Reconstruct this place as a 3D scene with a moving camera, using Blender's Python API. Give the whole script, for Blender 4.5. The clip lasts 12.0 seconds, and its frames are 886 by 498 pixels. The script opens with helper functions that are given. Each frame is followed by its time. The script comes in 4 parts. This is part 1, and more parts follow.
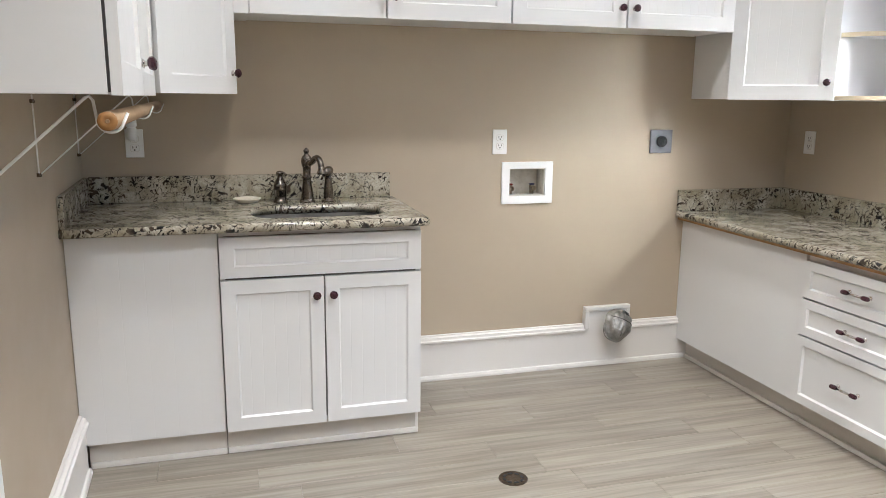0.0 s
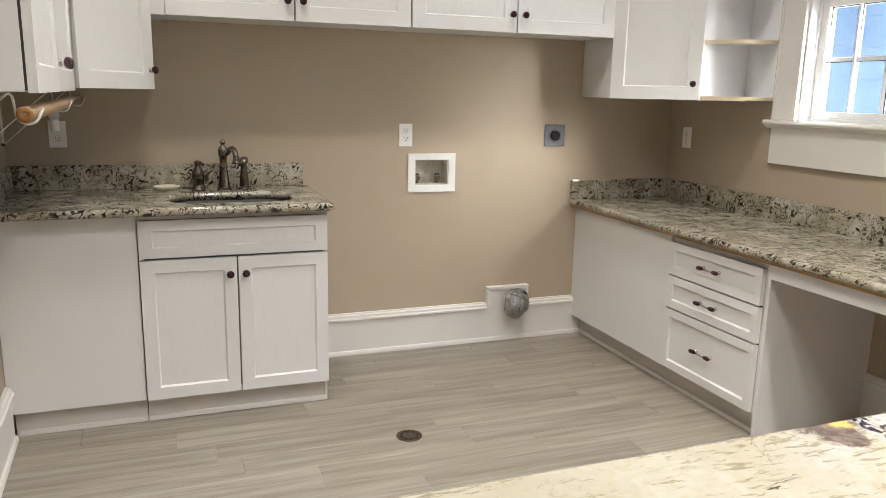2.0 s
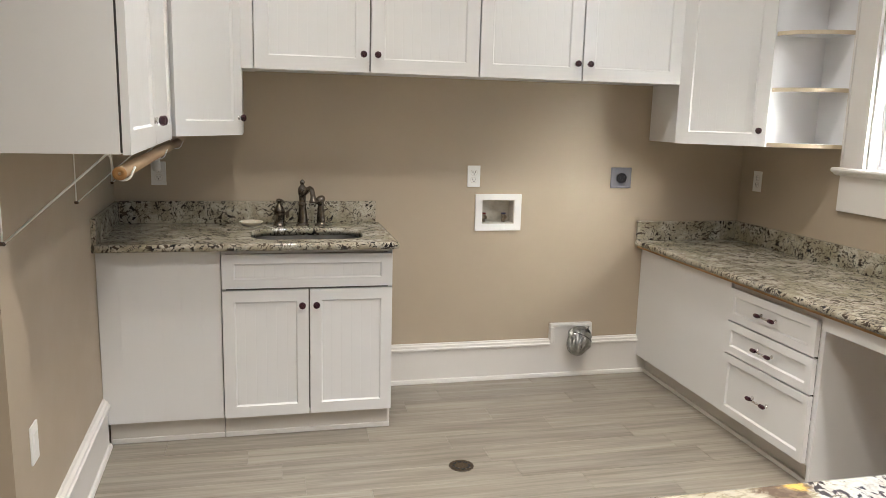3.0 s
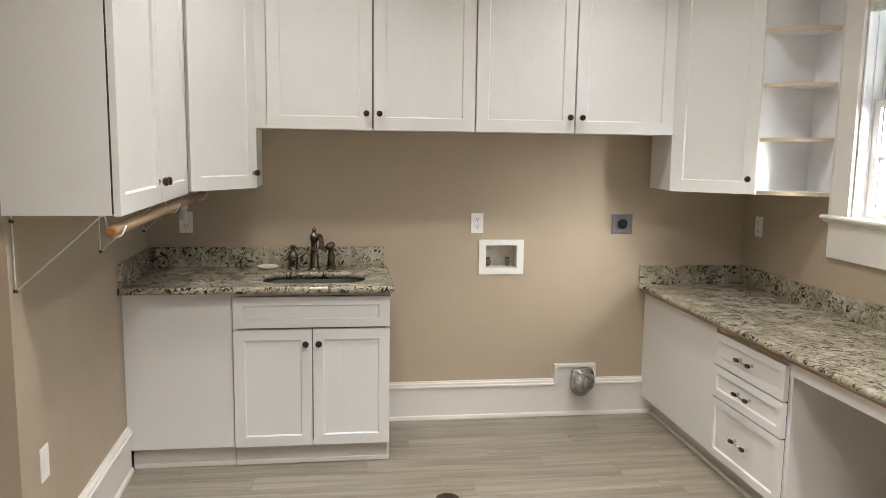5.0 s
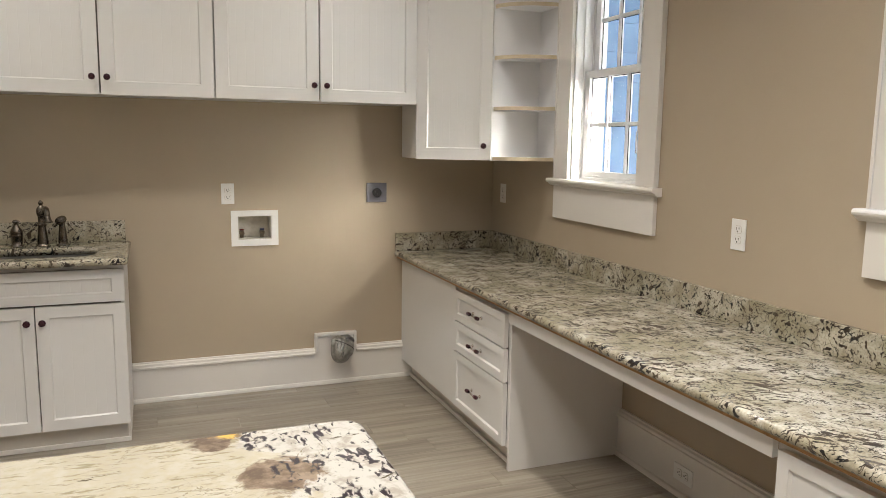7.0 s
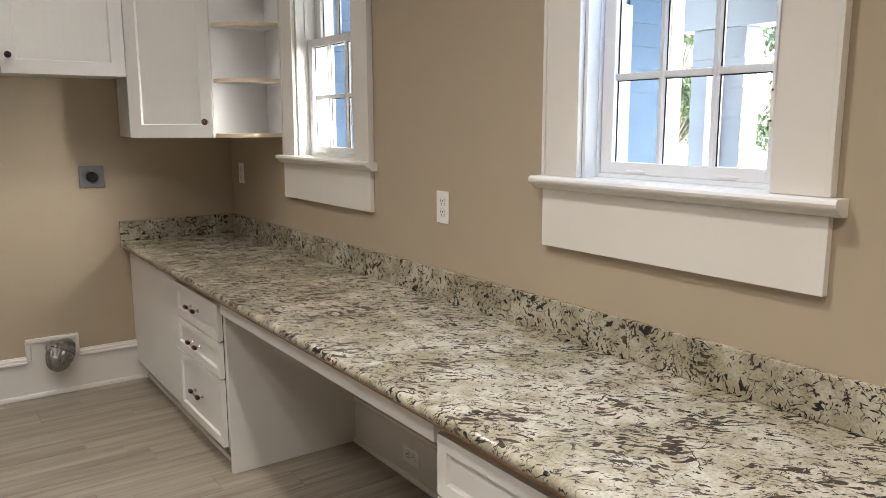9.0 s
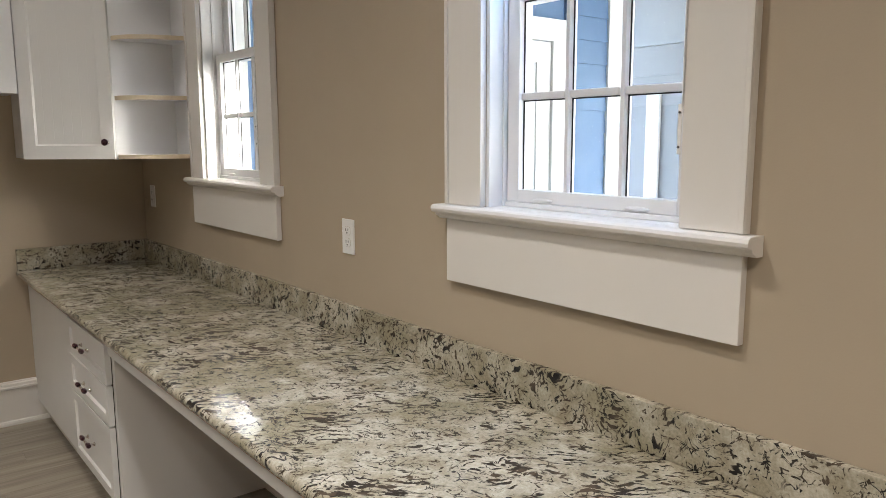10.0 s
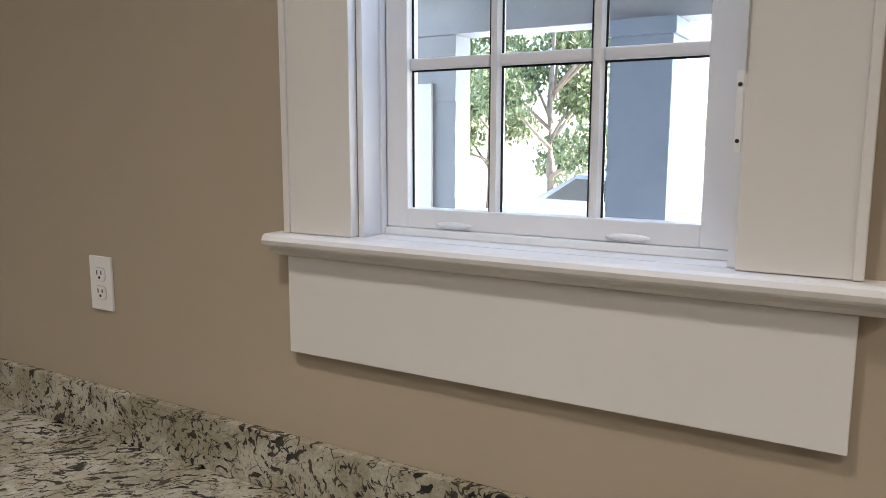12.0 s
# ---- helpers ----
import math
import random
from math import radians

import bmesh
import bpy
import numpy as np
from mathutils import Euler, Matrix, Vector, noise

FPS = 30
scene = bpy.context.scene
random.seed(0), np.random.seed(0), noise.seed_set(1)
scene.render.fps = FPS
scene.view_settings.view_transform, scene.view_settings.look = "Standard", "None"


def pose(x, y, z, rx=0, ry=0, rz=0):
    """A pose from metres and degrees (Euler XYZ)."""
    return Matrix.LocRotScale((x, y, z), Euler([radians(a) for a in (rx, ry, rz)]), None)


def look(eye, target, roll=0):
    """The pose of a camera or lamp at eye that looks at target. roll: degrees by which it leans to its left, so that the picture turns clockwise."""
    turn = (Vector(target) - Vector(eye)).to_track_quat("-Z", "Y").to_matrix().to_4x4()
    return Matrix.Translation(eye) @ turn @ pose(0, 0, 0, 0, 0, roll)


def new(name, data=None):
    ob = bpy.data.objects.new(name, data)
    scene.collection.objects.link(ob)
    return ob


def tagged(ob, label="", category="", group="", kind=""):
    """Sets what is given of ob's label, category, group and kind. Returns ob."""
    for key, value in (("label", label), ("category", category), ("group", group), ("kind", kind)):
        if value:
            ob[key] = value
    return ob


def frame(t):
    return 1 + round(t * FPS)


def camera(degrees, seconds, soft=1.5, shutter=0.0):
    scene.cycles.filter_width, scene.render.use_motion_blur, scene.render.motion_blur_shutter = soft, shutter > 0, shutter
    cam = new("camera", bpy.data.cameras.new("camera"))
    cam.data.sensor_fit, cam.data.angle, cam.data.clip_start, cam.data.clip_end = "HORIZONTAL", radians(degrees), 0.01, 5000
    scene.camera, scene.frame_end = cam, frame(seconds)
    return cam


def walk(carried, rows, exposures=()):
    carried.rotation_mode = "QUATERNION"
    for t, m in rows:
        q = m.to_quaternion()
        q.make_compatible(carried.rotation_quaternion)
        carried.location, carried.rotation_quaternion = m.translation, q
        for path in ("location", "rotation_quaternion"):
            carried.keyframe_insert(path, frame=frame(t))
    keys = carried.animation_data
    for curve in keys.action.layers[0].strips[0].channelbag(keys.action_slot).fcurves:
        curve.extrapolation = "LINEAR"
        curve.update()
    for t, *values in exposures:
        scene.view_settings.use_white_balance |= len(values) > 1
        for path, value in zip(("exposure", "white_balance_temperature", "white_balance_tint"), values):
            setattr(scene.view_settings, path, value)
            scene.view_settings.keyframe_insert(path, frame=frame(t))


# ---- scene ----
cam = camera(61.4, 12.0, soft=0.8)
PATH = [
    (0, (0.879, -3.328, 1.345), (1.423, -1.444, 0.949), 0.6),
    (0.5, (0.872, -3.355, 1.355), (1.497, -1.496, 0.962), 0.2),
    (1, (0.842, -3.379, 1.353), (1.593, -1.567, 0.963), 0.2),
    (1.5, (0.872, -3.504, 1.353), (1.629, -1.699, 0.943), 0.7),
    (2, (0.952, -3.686, 1.363), (1.637, -1.852, 0.953), 1.2),
    (2.5, (0.951, -3.752, 1.409), (1.538, -1.88, 1.023), 1.6),
    (3, (1.046, -3.878, 1.464), (1.494, -1.961, 1.112), 1.5),
    (3.2, (1.095, -3.94, 1.495), (1.523, -2.015, 1.165), 1.5),
    (4.8, (1.345, -4.124, 1.532), (1.601, -2.156, 1.28), 1.0),
    (5, (1.366, -4.169, 1.552), (1.626, -2.203, 1.291), 0.8),
    (5.5, (1.391, -4.216, 1.55), (1.704, -2.258, 1.29), 0.9),
    (6, (1.484, -4.257, 1.517), (1.88, -2.315, 1.251), 1.0),
    (6.5, (1.607, -4.331, 1.472), (2.169, -2.431, 1.199), 1.0),
    (7, (1.715, -4.3, 1.447), (2.438, -2.457, 1.164), 0.8),
    (7.5, (1.789, -4.291, 1.417), (2.691, -2.531, 1.119), 0.7),
    (7.7, (1.842, -4.319, 1.413), (2.794, -2.587, 1.107), 0.5),
    (9.3, (2.267, -4.319, 1.425), (3.433, -2.728, 1.093), -0.4),
    (9.5, (2.322, -4.308, 1.44), (3.501, -2.727, 1.11), -0.6),
    (10, (2.457, -4.246, 1.442), (3.69, -2.699, 1.149), -0.2),
    (10.5, (2.482, -4.071, 1.428), (3.815, -2.61, 1.131), 0.3),
    (11, (2.494, -3.861, 1.441), (3.952, -2.523, 1.146), 0.3),
    (11.5, (2.615, -3.709, 1.425), (4.202, -2.53, 1.125), 0.1),
    (12, (2.764, -3.551, 1.426), (4.469, -2.548, 1.134), 0.1),
]
walk(cam, [(t, look(eye, target, roll)) for t, eye, target, roll in PATH], [(0, 4.0, 5700, 7), (0.5, 3.97, 5720, 7), (1, 3.74, 6100, 7), (2.5, 3.70, 6180, 7), (5, 3.66, 6250, 7), (7, 3.38, 6500, 7), (10, 2.90, 6400, 8), (12, 2.54, 6300, 10)])


# ---- world, sun, lamps ----
world = bpy.data.worlds.new("sky")
scene.world = world
world.use_nodes = True
wt = world.node_tree
sky = wt.nodes.new("ShaderNodeTexSky")
sky.sky_type = "NISHITA"
sky.sun_disc = False
sky.sun_elevation = radians(48)
sky.sun_rotation = radians(150)
wt.links.new(sky.outputs[0], wt.nodes["Background"].inputs[0])
wt.nodes["Background"].inputs[1].default_value = 0.15
sun = new("sun", bpy.data.lights.new("sun", "SUN"))
sun.data.energy, sun.data.angle, sun.data.color = 5.0, radians(0.5), (1.0, 0.95, 0.88)
sun.matrix_world = look((9, -12, 14), (0, 0, 0))

CEIL = 2.95
LAMP_POWER = 0.98
LAMP_COLOUR = (1.0, 0.92, 0.85)
LAMPS = [(1.2, -1.12, 0.75), (2.6, -1.12, 0.82), (1.5, -2.5, 1.9), (2.6, -2.95, 2.0), (1.9, -4.3, 2.9), (2.6, -5.0, 1.7)]

# added lamps in place of daylight: one slants in from the bright yard at window 1, one shines down from window 2's head
for place, aim, wide, tall, watts, spread, tone in (((3.985, -1.235, 1.56), (3.22, -0.10, 0.98), 0.26, 0.44, 0.43, 58, (1.0, 0.94, 0.86)),
                                                    ((3.86, -3.16, 2.335), (3.66, -2.83, 1.25), 0.50, 0.06, 1.2, 150, (0.36, 0.58, 1.0))):
    skylight = new("window_skylight", bpy.data.lights.new("window_skylight", "AREA"))
    skylight.data.shape, skylight.data.size, skylight.data.size_y, skylight.data.energy = "RECTANGLE", wide, tall, watts
    skylight.data.color, skylight.data.spread = tone, radians(spread)
    skylight.matrix_world = look(place, aim)

# ---- materials ----
def mat(name, colour, rough=0.5, metal=0.0):
    m = bpy.data.materials.new(name)
    m.use_nodes = True
    b = m.node_tree.nodes["Principled BSDF"]
    b.inputs["Base Color"].default_value = (*colour, 1)
    b.inputs["Roughness"].default_value = rough
    b.inputs["Metallic"].default_value = metal
    return m


def node(m, kind, **values):
    n = m.node_tree.nodes.new(kind)
    for key, value in values.items():
        if key in n.inputs:
            n.inputs[key].default_value = value
    return n


def wire(m, a, b):
    m.node_tree.links.new(a, b)


def bsdf(m):
    return m.node_tree.nodes["Principled BSDF"]


def coords(m, scale=(1, 1, 1), rot=(0, 0, 0), local=False):
    """World-size coordinates, stretched by scale."""
    mp = node(m, "ShaderNodeMapping")
    mp.inputs["Scale"].default_value, mp.inputs["Rotation"].default_value = scale, rot
    if local:
        wire(m, node(m, "ShaderNodeTexCoord").outputs["Object"], mp.inputs[0])
    else:
        wire(m, node(m, "ShaderNodeNewGeometry").outputs["Position"], mp.inputs[0])
    return mp.outputs[0]


def noise_of(m, vec, scale, detail=4.0, rough=0.55, distort=0.0):
    n = node(m, "ShaderNodeTexNoise", Scale=scale, Detail=detail, Roughness=rough, Distortion=distort)
    wire(m, vec, n.inputs["Vector"])
    return n.outputs["Fac"]


def ramp(m, fac, stops):
    r = node(m, "ShaderNodeValToRGB")
    e = r.color_ramp.elements
    while len(e) < len(stops):
        e.new(0.5)
    for k, (p, c) in zip(e, stops):
        k.position, k.color = p, (*c, 1) if len(c) == 3 else c
    wire(m, fac, r.inputs[0])
    return r.outputs[0]


def mix(m, fac, a, b, kind="MIX"):
    n = node(m, "ShaderNodeMixRGB")
    n.blend_type = kind
    for k, v in enumerate((fac, a, b)):
        if isinstance(v, (int, float)):
            n.inputs[k].default_value = v if k == 0 else (v, v, v, 1)
        elif isinstance(v, tuple):
            n.inputs[k].default_value = (*v, 1)
        else:
            wire(m, v, n.inputs[k])
    return n.outputs[0]


def bump(m, height, strength, distance):
    n = node(m, "ShaderNodeBump", Strength=strength, Distance=distance)
    wire(m, height, n.inputs["Height"])
    wire(m, n.outputs[0], bsdf(m).inputs["Normal"])


def mottled(name, a, b, scale, rough, grain=0.0, grain_scale=300.0, metal=0.0):
    """A painted or plain surface with faint uneven tone, uneven gloss and a fine grain."""
    m = mat(name, a, rough, metal)
    v = coords(m)
    n1 = noise_of(m, v, scale, 5)
    wire(m, mix(m, ramp(m, n1, [(0.35, (0, 0, 0)), (0.7, (1, 1, 1))]), a, b), bsdf(m).inputs["Base Color"])
    r = ramp(m, noise_of(m, v, scale * 3.1, 3), [(0.3, (rough * 0.85,) * 3), (0.75, (min(1, rough * 1.2),) * 3)])
    wire(m, r, bsdf(m).inputs["Roughness"])
    if grain:
        bump(m, noise_of(m, v, grain_scale, 3), grain, 0.002)
    return m


WALL = mottled("tan_wall_paint", (0.445, 0.372, 0.278), (0.425, 0.354, 0.263), 1.3, 0.6, 0.12, 220)
CEILING = mottled("ceiling_paint", (0.80, 0.78, 0.75), (0.77, 0.75, 0.72), 1.1, 0.8, 0.1, 180)
WHITE = mottled("white_cabinet_paint", (0.745, 0.738, 0.725), (0.733, 0.725, 0.71), 2.5, 0.34)
INSIDE = mottled("white_melamine", (0.83, 0.83, 0.84), (0.80, 0.80, 0.81), 3.0, 0.4)
TRIM = mottled("white_trim_paint", (0.77, 0.74, 0.70), (0.74, 0.71, 0.67), 2.0, 0.35, 0.03, 200)
SASH = mottled("white_window_vinyl", (0.82, 0.82, 0.83), (0.79, 0.79, 0.80), 4.0, 0.35)
# one even tone, greyer than the cabinet white, for toe kicks and shoes
KICK = mottled("pale_grey_kick_tone", (0.62, 0.58, 0.52), (0.58, 0.54, 0.48), 3.0, 0.5, 0.04)
PLASTIC = mat("white_plastic", (0.85, 0.85, 0.83), 0.3)
SLOT = mat("dark_slot", (0.02, 0.02, 0.02), 0.6)
# flat tones painted as shade in door and drawer gaps; GAP also colours screws
GAP = mat("dark_gap_shade_and_screws", (0.035, 0.03, 0.026), 0.8)
GAPSHADE = mat("grey_gap_shade", (0.17, 0.155, 0.14), 0.8)
GREYPLATE = mottled("grey_plastic_plate", (0.17, 0.17, 0.20), (0.15, 0.15, 0.175), 20, 0.4)
BLACK = mat("black_rubber", (0.006, 0.006, 0.007), 0.75)
CHROME = mat("chrome", (0.75, 0.73, 0.72), 0.12, 1.0)
BRASS = mottled("tarnished_brass", (0.42, 0.36, 0.28), (0.26, 0.20, 0.14), 60, 0.32, metal=1.0)
LINER = mottled("smudged_cream_plastic", (0.66, 0.63, 0.56), (0.52, 0.49, 0.42), 22, 0.3)
RAW = mottled("raw_cream_edge_band", (0.66, 0.57, 0.42), (0.58, 0.48, 0.34), 18, 0.5)
PLY = mottled("raw_plywood_edge", (0.42, 0.24, 0.10), (0.30, 0.16, 0.06), 30, 0.7)
BRONZE = mottled("brushed_bronze", (0.215, 0.185, 0.155), (0.13, 0.11, 0.09), 45, 0.24, metal=1.0)
FOIL = mottled("crumpled_foil", (0.40, 0.395, 0.37), (0.25, 0.245, 0.23), 35, 0.42, 1.0, 45, metal=1.0)
STEEL = mottled("brushed_steel", (0.085, 0.08, 0.074), (0.06, 0.056, 0.052), 14, 0.5, metal=1.0)
SOAP = mottled("cream_ceramic", (0.78, 0.72, 0.60), (0.72, 0.65, 0.52), 40, 0.25)
RODWOOD = mat("varnished_rod_wood", (0.5, 0.27, 0.09), 0.55)
wire(RODWOOD, ramp(RODWOOD, noise_of(RODWOOD, coords(RODWOOD, (60, 4, 60)), 1.0, 5),
                   [(0.3, (0.27, 0.175, 0.095)), (0.7, (0.40, 0.28, 0.165))]), bsdf(RODWOOD).inputs["Base Color"])
ENDGRAIN = mottled("rod_end_grain", (0.34, 0.17, 0.05), (0.25, 0.12, 0.035), 90, 0.5)
AMETHYST = mat("purple_glass", (0.10, 0.034, 0.048), 0.04)
bsdf(AMETHYST).inputs["Transmission Weight"].default_value = 0.6
bsdf(AMETHYST).inputs["IOR"].default_value = 1.52
GLASS = mat("window_glass", (1, 1, 1), 0.0)
bsdf(GLASS).inputs["Transmission Weight"].default_value = 1.0
bsdf(GLASS).inputs["IOR"].default_value = 1.02
LAMPGLASS = mat("lit_lamp_lens", (1, 1, 1), 0.5)
bsdf(LAMPGLASS).inputs["Emission Color"].default_value = (*LAMP_COLOUR, 1)
bsdf(LAMPGLASS).inputs["Emission Strength"].default_value = 1.6


def granite(name, cream, pale, rot):
    """Polished cream granite: cloudy ground, olive drifts, thin slanting dark flecks in swarms and broken dark veins."""
    m = mat(name, cream, 0.09)
    v = coords(m)
    ground = mix(m, ramp(m, noise_of(m, v, 11.0, 6, 0.62, 0.6), [(0.40, (0, 0, 0)), (0.60, (1, 1, 1))]), cream, pale)
    olive = ramp(m, noise_of(m, v, 4.2, 5, 0.62, 0.4), [(0.48, (0, 0, 0)), (0.62, (0.75, 0.75, 0.75))])
    ground = mix(m, olive, ground, (0.29, 0.262, 0.175))
    grit = ramp(m, noise_of(m, v, 150.0, 3, 0.6), [(0.35, (0.62, 0.60, 0.55)), (0.6, (1, 1, 1))])
    ground = mix(m, 0.6, ground, mix(m, 1.0, ground, grit, "MULTIPLY"))
    warp = node(m, "ShaderNodeTexNoise", Scale=9.0, Detail=3.0)
    wire(m, v, warp.inputs["Vector"])
    bent = node(m, "ShaderNodeVectorMath")
    bent.operation = "MULTIPLY_ADD"
    wire(m, warp.outputs["Color"], bent.inputs[0])
    bent.inputs[1].default_value = (0.09, 0.09, 0.09)
    wire(m, v, bent.inputs[2])

    def slanted(stretch, turn):
        first, mp = node(m, "ShaderNodeMapping"), node(m, "ShaderNodeMapping")
        first.inputs["Rotation"].default_value, mp.inputs["Scale"].default_value = turn, stretch
        wire(m, bent.outputs[0], first.inputs[0])
        wire(m, first.outputs[0], mp.inputs[0])
        return mp.outputs[0]

    swarm = noise_of(m, v, 7.0, 4, 0.6)
    fine = mix(m, 0.62, noise_of(m, slanted((1.0, 0.22, 0.75), rot), 88.0, 2, 0.5, 0.3), swarm, "ADD")
    mask = ramp(m, fine, [(0.905, (0, 0, 0)), (0.945, (1, 1, 1))])
    broad = mix(m, 0.40, noise_of(m, slanted((1.0, 0.34, 0.7), (rot[0], rot[1], rot[2] + 0.3)), 62.0, 3, 0.55, 0.5), noise_of(m, v, 3.1, 4, 0.6), "ADD")
    mask = mix(m, 1.0, mask, ramp(m, broad, [(0.865, (0, 0, 0)), (0.88, (1, 1, 1))]), "LIGHTEN")
    line = noise_of(m, slanted((1.0, 0.5, 0.8), rot), 21.0, 4, 0.6, 0.8)
    veins = ramp(m, line, [(0.478, (0, 0, 0)), (0.492, (1, 1, 1)), (0.506, (1, 1, 1)), (0.52, (0, 0, 0))])
    veins = mix(m, 1.0, veins, ramp(m, noise_of(m, v, 13.0, 4, 0.6), [(0.47, (0, 0, 0)), (0.56, (1, 1, 1))]), "MULTIPLY")
    mask = mix(m, 1.0, mask, veins, "LIGHTEN")
    for cells, thin, rarity in ((30.0, 0.017, 0.53), (58.0, 0.030, 0.555)):
        cell = node(m, "ShaderNodeTexVoronoi", Scale=cells)
        cell.feature = "DISTANCE_TO_EDGE"
        wire(m, slanted((1.0, 0.55, 0.8), rot), cell.inputs["Vector"])
        crack = ramp(m, cell.outputs["Distance"], [(thin, (1, 1, 1)), (thin * 1.8, (0, 0, 0))])
        crack = mix(m, 1.0, crack, ramp(m, noise_of(m, v, cells * 0.7, 3, 0.6), [(rarity, (0, 0, 0)), (rarity + 0.05, (1, 1, 1))]), "MULTIPLY")
        mask = mix(m, 1.0, mask, crack, "LIGHTEN")
    ink = mix(m, ramp(m, noise_of(m, v, 19.0, 2), [(0.42, (0, 0, 0)), (0.62, (1, 1, 1))]), (0.016, 0.015, 0.016), (0.085, 0.064, 0.045))
    wire(m, mix(m, mask, ground, ink), bsdf(m).inputs["Base Color"])
    wire(m, ramp(m, noise_of(m, v, 5.0, 3), [(0.3, (0.07,) * 3), (0.7, (0.13,) * 3)]), bsdf(m).inputs["Roughness"])
    return m


GRANITE = granite("cream_granite", (0.35, 0.315, 0.235), (0.54, 0.505, 0.42), (0.25, 0.1, -0.75))

# island granite: calmer cream field with white, black and brown patches
ISLAND = mat("pale_island_granite", (0.7, 0.62, 0.46), 0.09)
_v = coords(ISLAND)
_ground = mix(ISLAND, ramp(ISLAND, noise_of(ISLAND, _v, 7.0, 6, 0.6, 0.8), [(0.35, (0, 0, 0)), (0.65, (1, 1, 1))]), (0.32, 0.29, 0.225), (0.395, 0.37, 0.31))
_ground = mix(ISLAND, ramp(ISLAND, noise_of(ISLAND, _v, 70.0, 3), [(0.42, (0, 0, 0)), (0.70, (0.6, 0.6, 0.6))]), _ground, (0.33, 0.29, 0.20))
_sep = node(ISLAND, "ShaderNodeSeparateXYZ")
wire(ISLAND, _v, _sep.inputs[0])


def island_sum(a, k, b):
    """a * k + b, where b is a socket or a number."""
    n = node(ISLAND, "ShaderNodeMath")
    n.operation = "MULTIPLY_ADD"
    wire(ISLAND, a, n.inputs[0])
    n.inputs[1].default_value = k
    if isinstance(b, float):
        n.inputs[2].default_value = b
    else:
        wire(ISLAND, b, n.inputs[2])
    return n.outputs[0]


def blotch(x, y, r, ragged, scale):
    """One ragged mineral patch round a point of the slab."""
    n = node(ISLAND, "ShaderNodeVectorMath")
    n.operation = "DISTANCE"
    wire(ISLAND, _v, n.inputs[0])
    n.inputs[1].default_value = (x, y, 0.917)
    edge = island_sum(noise_of(ISLAND, _v, scale, 5, 0.65, 0.6), ragged, island_sum(n.outputs["Value"], 1.0, 0.5 - r - ragged / 2))
    return ramp(ISLAND, edge, [(0.496, (1, 1, 1)), (0.506, (0, 0, 0))])


# olive streaks in the cream field
_st = mix(ISLAND, 0.5, noise_of(ISLAND, coords(ISLAND, (0.4, 1.6, 1), (0, 0, 0.5)), 55.0, 5, 0.65, 0.5), noise_of(ISLAND, _v, 5.5, 4, 0.6), "ADD")
_ground = mix(ISLAND, ramp(ISLAND, _st, [(0.80, (0, 0, 0)), (0.90, (0.85, 0.85, 0.85))]), _ground, (0.20, 0.17, 0.105))
# white, black-flecked corner beyond a ragged boundary
_zone = island_sum(noise_of(ISLAND, _v, 8.0, 6, 0.62, 0.6), 0.30, island_sum(_sep.outputs[1], 0.35, island_sum(_sep.outputs[0], 1.0, -0.442)))
_east = ramp(ISLAND, _zone, [(0.496, (0, 0, 0)), (0.506, (1, 1, 1))])
_pale = mix(ISLAND, ramp(ISLAND, noise_of(ISLAND, _v, 34.0, 5, 0.65, 0.5), [(0.48, (0, 0, 0)), (0.64, (0.7, 0.7, 0.7))]), (0.39, 0.375, 0.34), (0.22, 0.195, 0.165))
_c = mix(ISLAND, _east, _ground, _pale)
_fl = mix(ISLAND, 0.7, noise_of(ISLAND, coords(ISLAND, (1, 0.5, 1), (0, 0, 0.4)), 74.0, 3, 0.55, 0.6), noise_of(ISLAND, _v, 13.0, 4, 0.6), "ADD")
_flm = mix(ISLAND, 1.0, ramp(ISLAND, _fl, [(0.90, (0, 0, 0)), (0.965, (1, 1, 1))]), _east, "MULTIPLY")
_tan = mix(ISLAND, ramp(ISLAND, noise_of(ISLAND, _v, 30.0, 4, 0.6), [(0.42, (0, 0, 0)), (0.66, (1, 1, 1))]), (0.10, 0.072, 0.052), (0.22, 0.168, 0.122))
_c = mix(ISLAND, blotch(1.893, -3.15, 0.062, 0.11, 16.0), _c, _tan)
_c = mix(ISLAND, blotch(1.80, -2.972, 0.045, 0.09, 22.0), _c, _tan)
_c = mix(ISLAND, blotch(1.825, -2.956, 0.018, 0.05, 40.0), _c, (0.50, 0.33, 0.09))
_ln = ramp(ISLAND, noise_of(ISLAND, _v, 9.0, 5, 0.65, 1.2), [(0.485, (0, 0, 0)), (0.495, (1, 1, 1)), (0.502, (1, 1, 1)), (0.512, (0, 0, 0))])
_lm = mix(ISLAND, 1.0, _ln, ramp(ISLAND, noise_of(ISLAND, _v, 6.0, 4, 0.6), [(0.50, (0, 0, 0)), (0.60, (0.8, 0.8, 0.8))]), "MULTIPLY")
_c = mix(ISLAND, _lm, _c, (0.15, 0.12, 0.075))
_few = ramp(ISLAND, noise_of(ISLAND, coords(ISLAND, (0.6, 1.6, 1), (0, 0, 0.2)), 14.0, 5, 0.65, 0.6), [(0.645, (0, 0, 0)), (0.67, (1, 1, 1))])
_c = mix(ISLAND, _few, _c, (0.08, 0.065, 0.04))
wire(ISLAND, mix(ISLAND, _flm, _c, (0.025, 0.02, 0.026)), bsdf(ISLAND).inputs["Base Color"])

